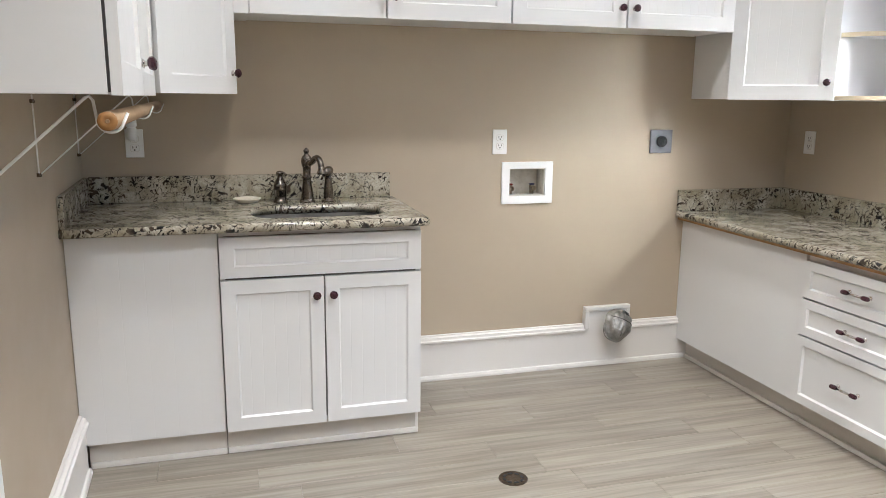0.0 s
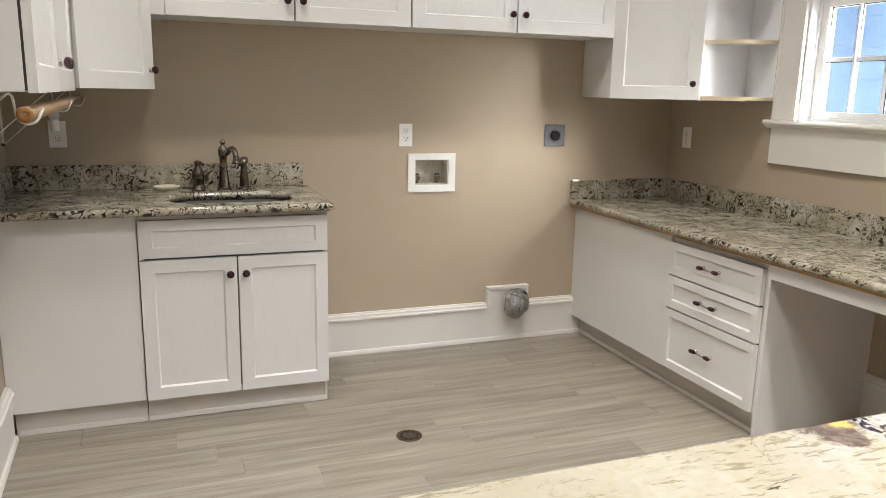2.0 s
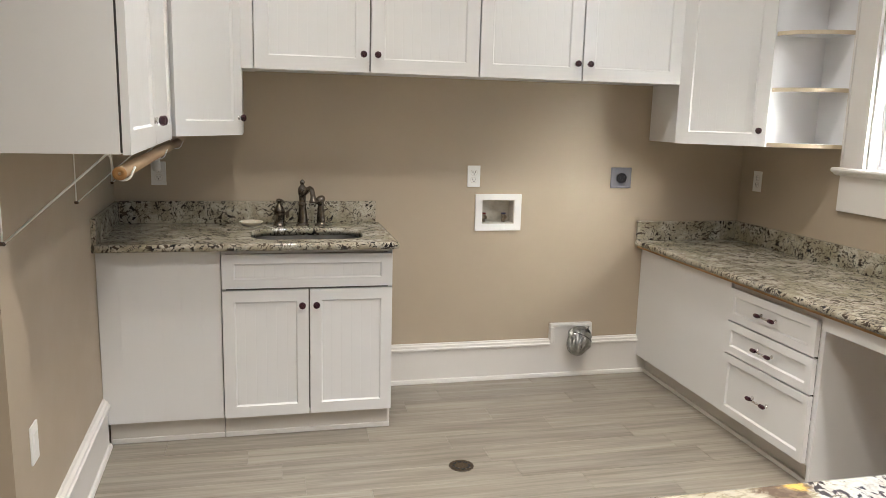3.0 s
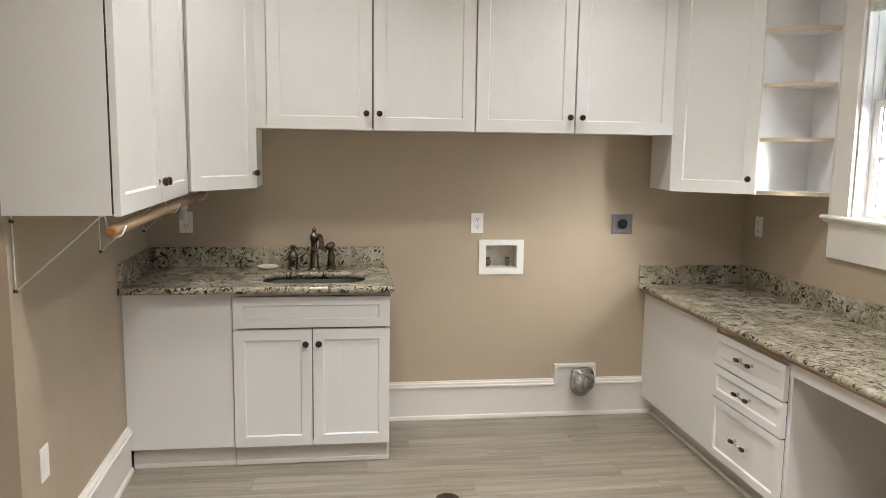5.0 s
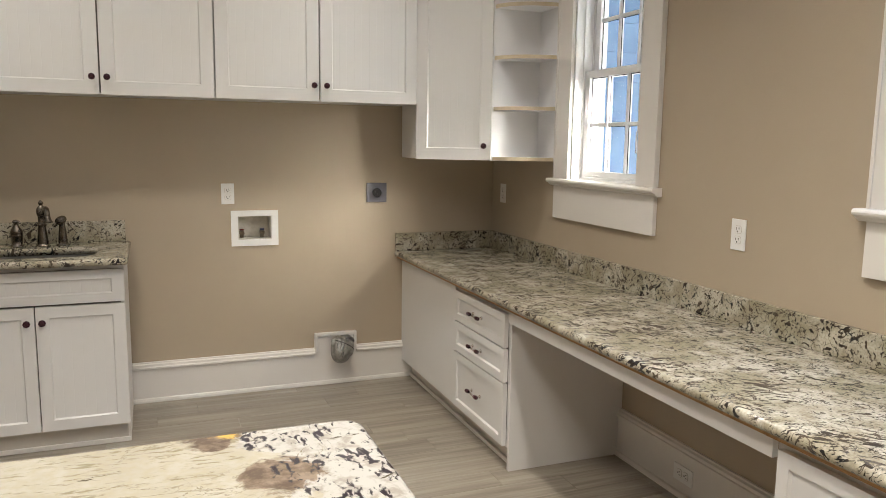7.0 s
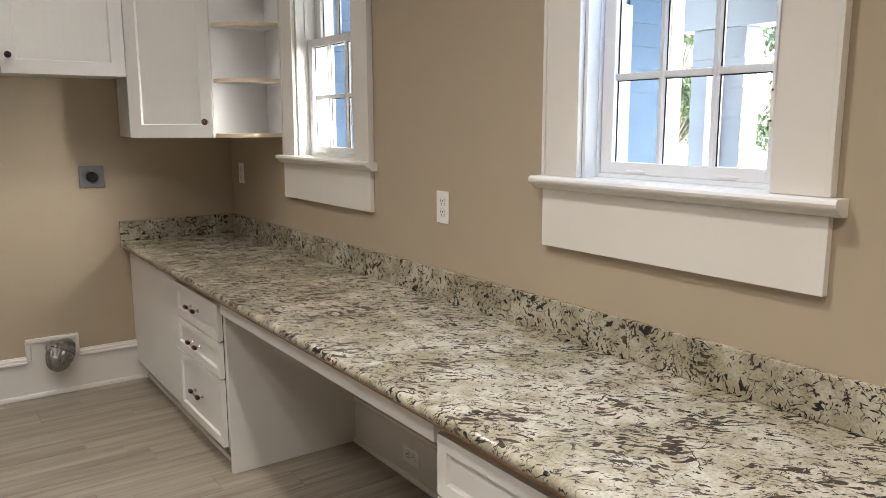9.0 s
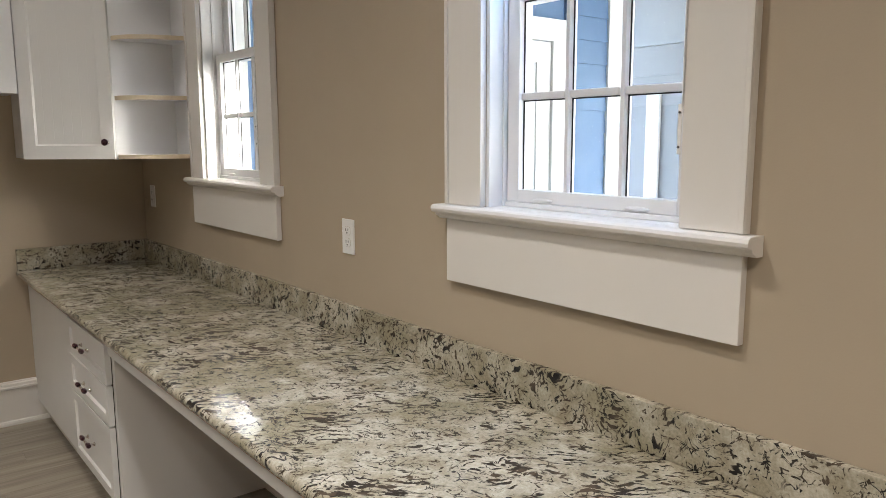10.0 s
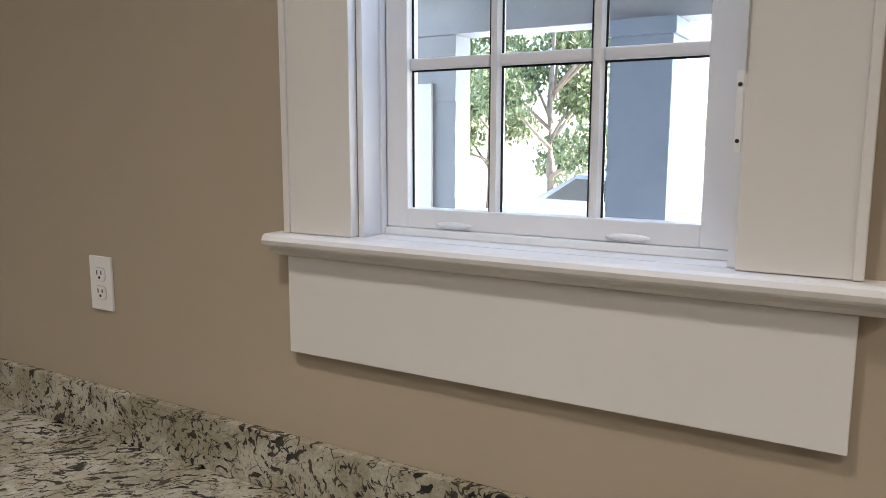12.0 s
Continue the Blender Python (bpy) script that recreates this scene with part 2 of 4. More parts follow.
# wood-look tile: long streaks, each piece with its own tone
TILE = mat("grey_wood_look_tile", (0.4, 0.36, 0.31), 0.36)
_inf = node(TILE, "ShaderNodeObjectInfo")
_shift = node(TILE, "ShaderNodeVectorMath")
_shift.operation = "MULTIPLY_ADD"
_comb = node(TILE, "ShaderNodeCombineXYZ")
wire(TILE, _inf.outputs["Random"], _comb.inputs[1])
wire(TILE, _inf.outputs["Random"], _comb.inputs[0])
wire(TILE, _comb.outputs[0], _shift.inputs[0])
_shift.inputs[1].default_value = (31.0, 17.0, 0)
wire(TILE, coords(TILE), _shift.inputs[2])


def _streak(sx, sy, scale, det):
    mp = node(TILE, "ShaderNodeMapping")
    mp.inputs["Scale"].default_value = (sx, sy, 1)
    wire(TILE, _shift.outputs[0], mp.inputs[0])
    return noise_of(TILE, mp.outputs[0], scale, det, 0.6, 0.35)


_s1, _s2 = _streak(0.55, 9.0, 2.2, 5), _streak(1.6, 42.0, 2.0, 4)
_tone = ramp(TILE, _s1, [(0.32, (0.18, 0.151, 0.114)), (0.5, (0.305, 0.268, 0.217)), (0.66, (0.43, 0.393, 0.33))])
_tone = mix(TILE, 0.42, _tone, ramp(TILE, _s2, [(0.34, (0.20, 0.17, 0.13)), (0.66, (0.395, 0.358, 0.30))]))
_val = ramp(TILE, _inf.outputs["Random"], [(0.0, (0.86, 0.86, 0.86)), (1.0, (1.0, 1.0, 1.0))])
wire(TILE, mix(TILE, 1.0, _tone, _val, "MULTIPLY"), bsdf(TILE).inputs["Base Color"])
wire(TILE, ramp(TILE, _s2, [(0.3, (0.30,) * 3), (0.7, (0.42,) * 3)]), bsdf(TILE).inputs["Roughness"])
bump(TILE, _s2, 0.08, 0.002)
GROUT = mottled("grey_grout", (0.31, 0.28, 0.24), (0.28, 0.25, 0.215), 30, 0.9, 0.2)

SIDING = mottled("blue_siding_paint", (0.115, 0.19, 0.32), (0.10, 0.17, 0.29), 3.0, 0.55, 0.05)
EXTWHITE = mottled("white_exterior_paint", (0.62, 0.63, 0.63), (0.58, 0.59, 0.59), 3.0, 0.5)
# porch paint darkened to grey-blue to hold the shade under the roof
PORCHSHADE = mottled("shaded_porch_paint", (0.30, 0.325, 0.37), (0.27, 0.295, 0.34), 3.0, 0.6)
PORCH = mottled("porch_boards", (0.45, 0.44, 0.42), (0.38, 0.37, 0.35), 5.0, 0.7, 0.1)
GROUND = mottled("pale_driveway_and_lawn", (0.62, 0.61, 0.57), (0.50, 0.51, 0.43), 0.25, 0.9, 0.2, 40)
LEAF = mottled("leaves", (0.17, 0.20, 0.10), (0.10, 0.14, 0.055), 6.0, 0.5)
HEDGE = mottled("hedge_leaves", (0.16, 0.24, 0.045), (0.10, 0.17, 0.03), 8.0, 0.55)
BARK = mottled("bark", (0.26, 0.21, 0.17), (0.17, 0.14, 0.11), 8.0, 0.9, 0.4, 30)
CARPAINT = mottled("pale_grey_car_paint", (0.42, 0.43, 0.45), (0.39, 0.40, 0.42), 1.0, 0.25)
CARGLASS = mat("dark_car_glass", (0.03, 0.035, 0.04), 0.05)

# ---- mesh tools ----
def box(bm, x0, x1, y0, y1, z0, z1, bevel=0.0, slot=0):
    vs = [bm.verts.new((x, y, z)) for x in (x0, x1) for y in (y0, y1) for z in (z0, z1)]
    quads = [(0, 1, 3, 2), (4, 6, 7, 5), (0, 4, 5, 1), (2, 3, 7, 6), (0, 2, 6, 4), (1, 5, 7, 3)]
    fs = [bm.faces.new([vs[i] for i in q]) for q in quads]
    for f in fs:
        f.material_index = slot
    if bevel:
        es = list({e for f in fs for e in f.edges})
        out = bmesh.ops.bevel(bm, geom=es, offset=bevel, segments=2, profile=0.6, affect="EDGES")
        for f in out["faces"]:
            f.material_index = slot
    return fs


def lathe(bm, profile, m=Matrix(), seg=20, slot=0, cap=True):
    """Turn (radius, height) pairs about z, then place with m."""
    rings = []
    for r, z in profile:
        rings.append([bm.verts.new(m @ Vector((r * math.cos(2 * math.pi * k / seg), r * math.sin(2 * math.pi * k / seg), z))) for k in range(seg)])
    for a, b in zip(rings, rings[1:]):
        for k in range(seg):
            f = bm.faces.new((a[k], a[(k + 1) % seg], b[(k + 1) % seg], b[k]))
            f.material_index, f.smooth = slot, True
    if cap:
        for ring, flip in ((rings[0], True), (rings[-1], False)):
            f = bm.faces.new(ring[::-1] if flip else ring)
            f.material_index = slot


def tube(bm, points, radius, seg=8, slot=0, taper=None):
    """A round bar along points."""
    pts = [Vector(p) for p in points]
    rings = []
    up = Vector((0, 0, 1))
    for i, p in enumerate(pts):
        d = (pts[min(i + 1, len(pts) - 1)] - pts[max(i - 1, 0)]).normalized()
        side = d.cross(up)
        side = side.normalized() if side.length > 1e-3 else Vector((1, 0, 0))
        top = side.cross(d).normalized()
        r = radius if taper is None else radius * (1 + (taper - 1) * i / (len(pts) - 1))
        rings.append([bm.verts.new(p + side * r * math.cos(2 * math.pi * k / seg) + top * r * math.sin(2 * math.pi * k / seg)) for k in range(seg)])
    for a, b in zip(rings, rings[1:]):
        for k in range(seg):
            f = bm.faces.new((a[k], b[k], b[(k + 1) % seg], a[(k + 1) % seg]))
            f.material_index, f.smooth = slot, True
    for ring in (rings[0][::-1], rings[-1]):
        bm.faces.new(ring).material_index = slot


def prism(bm, outline, z0, z1, slot=0):
    """An upright block over a plan outline."""
    lo = [bm.verts.new((x, y, z0)) for x, y in outline]
    hi = [bm.verts.new((x, y, z1)) for x, y in outline]
    n = len(outline)
    fs = [bm.faces.new(lo[::-1]), bm.faces.new(hi)]
    fs += [bm.faces.new((lo[i], lo[(i + 1) % n], hi[(i + 1) % n], hi[i])) for i in range(n)]
    for f in fs:
        f.material_index = slot


def extrude_profile(bm, profile, length):
    """A moulding: profile of (out, up) pairs, run along x from 0 to length; out is -y."""
    a = [bm.verts.new((0, -o, u)) for o, u in profile]
    b = [bm.verts.new((length, -o, u)) for o, u in profile]
    n = len(profile)
    for i in range(n):
        bm.faces.new((a[i], a[(i + 1) % n], b[(i + 1) % n], b[i]))
    bm.faces.new(a[::-1]), bm.faces.new(b)


def rounded(x0, x1, y0, y1, r, seg=6):
    pts = []
    for cx, cy, a0 in ((x1 - r, y1 - r, 0), (x0 + r, y1 - r, 90), (x0 + r, y0 + r, 180), (x1 - r, y0 + r, 270)):
        for k in range(seg + 1):
            a = radians(a0 + 90 * k / seg)
            pts.append((cx + r * math.cos(a), cy + r * math.sin(a)))
    return pts


def slab(bm, x0, x1, y0, y1, z0, z1, r, hole=None):
    """A stone slab with rounded plan corners, a bullnose edge all round and an optional rounded hole (x0, x1, y0, y1, r)."""
    h = (z1 - z0) / 2
    loops = []
    steps = 6
    for k in range(steps + 1):
        a = math.pi * k / steps
        inset, z = h * (1 - math.sin(a)) * 0.8, z0 + h - h * math.cos(a)
        loops.append([bm.verts.new((x, y, z)) for x, y in rounded(x0 + inset, x1 - inset, y0 + inset, y1 - inset, max(r - inset, 0.004))])
    n = len(loops[0])
    for a, b in zip(loops, loops[1:]):
        for i in range(n):
            bm.faces.new((a[i], a[(i + 1) % n], b[(i + 1) % n], b[i])).smooth = True
    if hole is None:
        bm.faces.new(loops[0][::-1]), bm.faces.new(loops[-1])
        return
    ends = []
    for z, outer in ((z0, loops[0]), (z1, loops[-1])):
        inner = [bm.verts.new((x, y, z)) for x, y in rounded(*hole)]
        ring = [bm.edges.new((inner[i], inner[(i + 1) % len(inner)])) for i in range(len(inner))]
        edges = ring + [bm.edges.get((outer[i], outer[(i + 1) % n])) for i in range(n)]
        bmesh.ops.triangle_fill(bm, use_beauty=True, use_dissolve=False, edges=edges)
        ends.append(inner)
    lo, hi = ends
    for i in range(len(lo)):
        bm.faces.new((lo[i], hi[i], hi[(i + 1) % len(lo)], lo[(i + 1) % len(lo)])).smooth = True


def mesh_of(name, bm, mats, fix=True):
    if fix:
        bmesh.ops.recalc_face_normals(bm, faces=bm.faces)
    me = bpy.data.meshes.new(name)
    bm.to_mesh(me)
    bm.free()
    for m in (mats if isinstance(mats, (list, tuple)) else [mats]):
        me.materials.append(m)
    return me


def part(name, bm, material, parent, label="", m=None):
    ob = new(name, mesh_of(name, bm, material))
    ob.parent = parent
    if m is not None:
        ob.matrix_basis = m
    return tagged(ob, label)


def whole(name, bm, material, label, category, m=None, group="", kind=""):
    ob = new(name, mesh_of(name, bm, material))
    if m is not None:
        ob.matrix_basis = m
    return tagged(ob, label, category, group, kind)


def base(name, label, category, m=None, group="", kind=""):
    ob = new(name)
    ob.empty_display_size = 0.1
    if m is not None:
        ob.matrix_basis = m
    return tagged(ob, label, category, group, kind)


def boxes(*dims, bevel=0.0):
    bm = bmesh.new()
    for d in dims:
        box(bm, *d, bevel=bevel)
    return bm

# ---- setting ----
LEAN = 2.0            # the west wall stands two degrees off square
WX, EX = 0.307, 3.735  # west wall at the back corner, east wall
WEST = Matrix.Translation((WX, 0, 0)) @ Matrix.Rotation(radians(LEAN), 4, "Z")   # along -y, out of the wall is +x
W_END = -1.83
RX0, RY0 = -1.1, -5.6  # the far limits of the room behind the camera
T = 0.15

whole("floor", boxes((RX0 - T, EX + T, RY0 - T, T, -0.15, -0.006)), GROUT, "grey grout bed under wood-look floor tiles", "floor", kind="structure")
whole("ceiling", boxes((RX0 - T, EX + T, RY0 - T, T, CEIL, CEIL + 0.12)), CEILING, "plain white painted ceiling", "ceiling", kind="structure")

# back wall, with the recess of the washer box cut out of it
BX0, BX1, BZ0, BZ1 = 2.163, 2.347, 0.888, 1.020
whole("wall_north", boxes((WX - 0.3, BX0, 0, T, 0, CEIL), (BX1, EX + T, 0, T, 0, CEIL), (BX0, BX1, 0, T, 0, BZ0), (BX0, BX1, 0, T, BZ1, CEIL),
                          (BX0, BX1, 0.09, T, BZ0, BZ1)), WALL, "tan painted drywall behind the laundry hookups", "wall", kind="structure")
# west wall ends in an outside corner; the room widens behind it
whole("wall_west", boxes((-T, 0, W_END, 0.1, 0, CEIL)), WALL, "tan painted drywall beside the sink counter", "wall", WEST, kind="structure")
_cx = (WEST @ Vector((0, W_END, 0))).x
whole("wall_return", boxes((RX0, _cx - 0.152, W_END + 0.006, W_END + T, 0, CEIL)), WALL, "tan painted drywall return", "wall", kind="structure")
whole("wall_far_west", boxes((RX0 - T, RX0, RY0, W_END + T, 0, CEIL)), WALL, "tan painted drywall", "wall", kind="structure")
whole("wall_south", boxes((RX0 - T, EX + T, RY0 - T, RY0, 0, CEIL)), WALL, "tan painted drywall", "wall", kind="structure")

# east wall with two window openings
WINDOWS = [(-0.937, -1.523), (-2.820, -3.403)]
WZ0, WZ1 = 1.254, 2.36
_rows = [(EX, EX + T, RY0, 0, 0, WZ0), (EX, EX + T, RY0, 0, WZ1, CEIL)]
_ys = [0.0] + [y for w in WINDOWS for y in w] + [RY0]
for k in range(0, len(_ys), 2):
    _rows.append((EX, EX + T, _ys[k + 1], _ys[k], WZ0, WZ1))
whole("wall_east", boxes(*_rows), WALL, "tan painted drywall with two windows", "wall", kind="structure")

# baseboards: tall flat board, stepped cap, quarter-round shoe
BASE = [(0, 0), (0.030, 0), (0.030, 0.010), (0.026, 0.020), (0.018, 0.024), (0.018, 0.184), (0.022, 0.187), (0.030, 0.190), (0.030, 0.199),
        (0.024, 0.203), (0.022, 0.214), (0.012, 0.219), (0.010, 0.225), (0, 0.225)]


def baseboard(length, m, label):
    bm = bmesh.new()
    extrude_profile(bm, BASE, length)
    return whole("baseboard", bm, TRIM, label, "baseboard", m, kind="structure")


PAD0, PAD1 = 2.586, 2.838
baseboard(PAD0 - 1.58, pose(1.58, -0.001, 0), "tall white moulded baseboard on the tan wall")
baseboard(3.20 - PAD1, pose(PAD1, -0.001, 0), "tall white moulded baseboard on the tan wall")
baseboard(1.24, WEST @ pose(0.001, W_END, 0, 0, 0, 90), "tall white moulded baseboard on the tan wall")
baseboard(1.47, pose(EX - 0.001, -1.482, 0, 0, 0, -90), "tall white moulded baseboard in the knee space")

# raised block in the baseboard behind the dryer duct
pad = base("baseboard_block", "raised white baseboard block around the dryer vent", "trim", pose((PAD0 + PAD1) / 2, 0, 0), kind="structure")
_h = (PAD1 - PAD0) / 2
part("board", boxes((-_h - 0.001, _h + 0.001, -0.0192, -0.001, 0.0, 0.298)), TRIM, pad)
bm = bmesh.new()
extrude_profile(bm, BASE[:5] + [(0, 0.024)], 2 * _h + 0.002)
part("shoe", bm, TRIM, pad, m=pose(-_h - 0.001, -0.0014, 0))
for x0, x1, z0, z1 in ((-_h, _h, 0.296, 0.315), (-_h, -_h + 0.02, 0.20, 0.2955), (_h - 0.02, _h, 0.20, 0.2955)):
    part("cap", boxes((x0, x1, -0.032, -0.0005, z0, z1), bevel=0.004), TRIM, pad)
for x0, x1, z0, z1 in ((-_h + 0.0205, _h - 0.0205, 0.286, 0.2955), (-_h + 0.0205, -_h + 0.030, 0.20, 0.2855), (_h - 0.030, _h - 0.0205, 0.20, 0.2855)):
    part("inner_bead", boxes((x0, x1, -0.026, -0.0193, z0, z1), bevel=0.003), TRIM, pad)

# ---- cabinet pieces ----
def bead_panel(w, h, pitch=0.042):
    """A grooved panel, width along x, front towards -y at y = 0."""
    bm = bmesh.new()
    xs = []
    n = max(2, round(w / pitch))
    for k in range(n + 1):
        x = -w / 2 + w * k / n
        if 0 < k < n:
            xs += [(x - 0.0016, 0), (x, 0.00025), (x + 0.0016, 0)]
        else:
            xs.append((x, 0))
    lo = [bm.verts.new((x, y, 0)) for x, y in xs]
    hi = [bm.verts.new((x, y, h)) for x, y in xs]
    for i in range(len(xs) - 1):
        bm.faces.new((lo[i], lo[i + 1], hi[i + 1], hi[i]))
    b = [bm.verts.new((x, 0.006, z)) for x, z in ((-w / 2, 0), (w / 2, 0), (w / 2, h), (-w / 2, h))]
    bm.faces.new((b[3], b[2], b[1], b[0]))
    bm.faces.new((*lo[::-1], b[0], b[1])), bm.faces.new((*hi, b[2], b[3]))
    bm.faces.new((lo[0], hi[0], b[3], b[0])), bm.faces.new((lo[-1], b[1], b[2], hi[-1]))
    return bm


def knob_mesh():
    bm = bmesh.new()
    turn = pose(0, 0, 0, 90)      # z of the profile becomes -y
    lathe(bm, [(0.011, 0.0), (0.011, 0.003), (0.006, 0.005), (0.005, 0.012), (0.009, 0.015)], turn, 16, 0)
    lathe(bm, [(0.009, 0.0152), (0.0145, 0.018), (0.0165, 0.024), (0.0155, 0.030), (0.010, 0.034), (0.004, 0.035)], turn, 8, 1)
    for f in bm.faces:
        f.smooth = f.smooth and f.material_index == 0
    return bm


def pull_mesh():
    bm = bmesh.new()
    for s in (-0.048, 0.048):
        m = Matrix.Translation((s, 0, 0)) @ pose(0, 0, 0, 90)
        lathe(bm, [(0.009, 0.0), (0.009, 0.003), (0.005, 0.005), (0.005, 0.016), (0.008, 0.018)], m, 14, 0)
        e = Matrix.Translation((s, -0.025, 0)) @ pose(0, 0, 0, 0, 90)
        lathe(bm, [(0.006, -0.016), (0.0088, -0.012), (0.0098, 0.0), (0.0088, 0.012), (0.006, 0.016)], e, 8, 1)
    lathe(bm, [(0.0045, -0.034), (0.0055, 0.0), (0.0045, 0.034)], pose(0, -0.025, 0, 0, 90), 12, 0)
    for f in bm.faces:
        f.smooth = f.smooth and f.material_index == 0
    return bm


KNOB, PULL = mesh_of("knob", knob_mesh(), [CHROME, AMETHYST]), mesh_of("pull", pull_mesh(), [CHROME, AMETHYST])


def fixture(mesh, name, parent, x, y, z, label):
    ob = new(name, mesh)
    ob.parent = parent
    ob.matrix_basis = pose(x, y, z)
    return tagged(ob, label)


def shaker(name, parent, x0, x1, z0, z1, front, rail=0.062, knob=None, pull=False, bead=True):
    """A framed door or drawer front in the parent's x-z plane; its face lies at y = front. knob: (x, z)."""
    t = 0.02
    w, h = x1 - x0, z1 - z0
    bm = bmesh.new()
    r = min(rail, h * 0.27)
    for b in ((-w / 2, -w / 2 + rail, 0, t, 0, h), (w / 2 - rail, w / 2, 0, t, 0, h),
              (-w / 2 + rail, w / 2 - rail, 0, t, 0, r), (-w / 2 + rail, w / 2 - rail, 0, t, h - r, h)):
        box(bm, *b)
    bmesh.ops.remove_doubles(bm, verts=bm.verts, dist=0.0002)
    # sloped inner lip round the panel
    a = [(-w / 2 + rail, r), (w / 2 - rail, r), (w / 2 - rail, h - r), (-w / 2 + rail, h - r)]
    g = 0.006
    c = [(-w / 2 + rail + g, r + g), (w / 2 - rail - g, r + g), (w / 2 - rail - g, h - r - g), (-w / 2 + rail + g, h - r - g)]
    va = [bm.verts.new((x, 0.0012, z)) for x, z in a]
    vc = [bm.verts.new((x, 0.009, z)) for x, z in c]
    for i in range(4):
        bm.faces.new((va[i], va[(i + 1) % 4], vc[(i + 1) % 4], vc[i]))
    ob = part(name, bm, WHITE, parent, m=pose((x0 + x1) / 2, front, z0))
    pw, ph = w - 2 * rail, h - 2 * r
    if bead:
        part("panel", bead_panel(pw, ph), WHITE, ob, m=pose(0, 0.009, r))
    else:
        part("panel", boxes((-pw / 2, pw / 2, 0, 0.006, 0, ph)), WHITE, ob, m=pose(0, 0.009, r))
    if knob:
        fixture(KNOB, "knob", ob, knob[0] - (x0 + x1) / 2, 0, knob[1] - z0, "purple glass knob on a chrome stem")
    if pull:
        fixture(PULL, "pull", ob, 0, 0, h * 0.52, "chrome bar pull with purple glass ends")
    return ob


# ---- sink side ----
fil = base("filler_cabinet", "white grooved filler panel beside the sink cabinet", "cabinet", pose(0.585, 0, 0))
part("body", boxes((-0.257, 0.244, -0.575, -0.03, 0.105, 0.868)), WHITE, fil)
part("panel", bead_panel(0.498, 0.762, 0.08), WHITE, fil, m=pose(-0.006, -0.582, 0.104))
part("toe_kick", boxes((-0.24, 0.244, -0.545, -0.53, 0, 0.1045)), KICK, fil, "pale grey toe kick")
part("shoe", boxes((-0.235, 0.244, -0.558, -0.5455, 0, 0.022), bevel=0.004), TRIM, fil)

SX0, SX1 = 0.832, 1.582
sink_cab = base("sink_cabinet", "white base cabinet with two grooved doors under the sink", "cabinet", pose((SX0 + SX1) / 2, 0, 0))
_w = (SX1 - SX0) / 2
for _p, _b in (("side_panel", (-_w, -_w + 0.018, -0.575, -0.03, 0.105, 0.868)), ("side_panel", (_w - 0.018, _w, -0.575, -0.03, 0.105, 0.868)),
               ("bottom_panel", (-_w + 0.018, _w - 0.018, -0.57, -0.03, 0.105, 0.123)), ("top_rail", (-_w + 0.018, _w - 0.018, -0.575, -0.557, 0.85, 0.868))):
    part(_p, boxes(_b), WHITE, sink_cab)
# grey sheet that paints the shade seen between the doors
part("shade_backing", boxes((-_w + 0.0185, _w - 0.0185, -0.574, -0.558, 0.124, 0.849)), GAPSHADE, sink_cab, "grey sheet painted as shade in the door gaps")
shaker("drawer_front", sink_cab, -_w + 0.002, _w - 0.002, 0.698, 0.848, -0.597, rail=0.05)
shaker("door", sink_cab, -_w + 0.002, -0.003, 0.106, 0.688, -0.597, rail=0.05, knob=(-0.031, 0.620))
shaker("door", sink_cab, 0.003, _w - 0.002, 0.106, 0.688, -0.597, rail=0.05, knob=(0.031, 0.620))
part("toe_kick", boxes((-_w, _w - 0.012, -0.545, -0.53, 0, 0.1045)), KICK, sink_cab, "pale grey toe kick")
part("shoe", boxes((-_w, _w - 0.002, -0.558, -0.5455, 0, 0.022), bevel=0.004), TRIM, sink_cab)
part("side_trim", boxes((_w - 0.0115, _w - 0.001, -0.552, -0.04, 0.0, 0.1045)), TRIM, sink_cab)

SINK = (0.955, 1.465, -0.545, -0.215, 0.10)
bm = bmesh.new()
slab(bm, WX + 0.006, 1.605, -0.650, -0.001, 0.872, 0.905, 0.014, SINK)
whole("countertop", bm, GRANITE, "polished cream and black granite countertop with a sink cutout", "countertop")
whole("backsplash", boxes((WX + 0.022, 1.58, -0.021, -0.001, 0.9055, 1.015), bevel=0.003), GRANITE, "low granite backsplash on the tan wall", "backsplash", group="granite backsplashes")
whole("backsplash", boxes((0.001, 0.021, -0.645, -0.022, 0.9055, 1.015), bevel=0.003), GRANITE, "short granite side splash beside the sink counter", "backsplash", WEST, "granite backsplashes")

sink = base("sink", "undermount brushed steel sink in the granite", "sink", pose(1.21, -0.38, 0.872))
bm = bmesh.new()
loops = []
for inset, z, r in ((-0.02, -0.0005, 0.11), (-0.004, -0.0006, 0.104), (0.0, -0.006, 0.10), (0.010, -0.13, 0.09), (0.03, -0.165, 0.08), (0.07, -0.172, 0.05), (0.12, -0.174, 0.03)):
    loops.append([bm.verts.new((x - 1.21, y + 0.38, z)) for x, y in rounded(SINK[0] + inset, SINK[1] - inset, SINK[2] + inset, SINK[3] - inset, r)])
for a, b in zip(loops, loops[1:]):
    for i in range(len(a)):
        bm.faces.new((a[i], b[i], b[(i + 1) % len(a)], a[(i + 1) % len(a)])).smooth = True
bm.faces.new(loops[-1])
part("bowl", bm, STEEL, sink)
bm = bmesh.new()
lathe(bm, [(0.045, -0.1735), (0.045, -0.171), (0.036, -0.170), (0.030, -0.1725), (0.004, -0.1725)], Matrix(), 24)
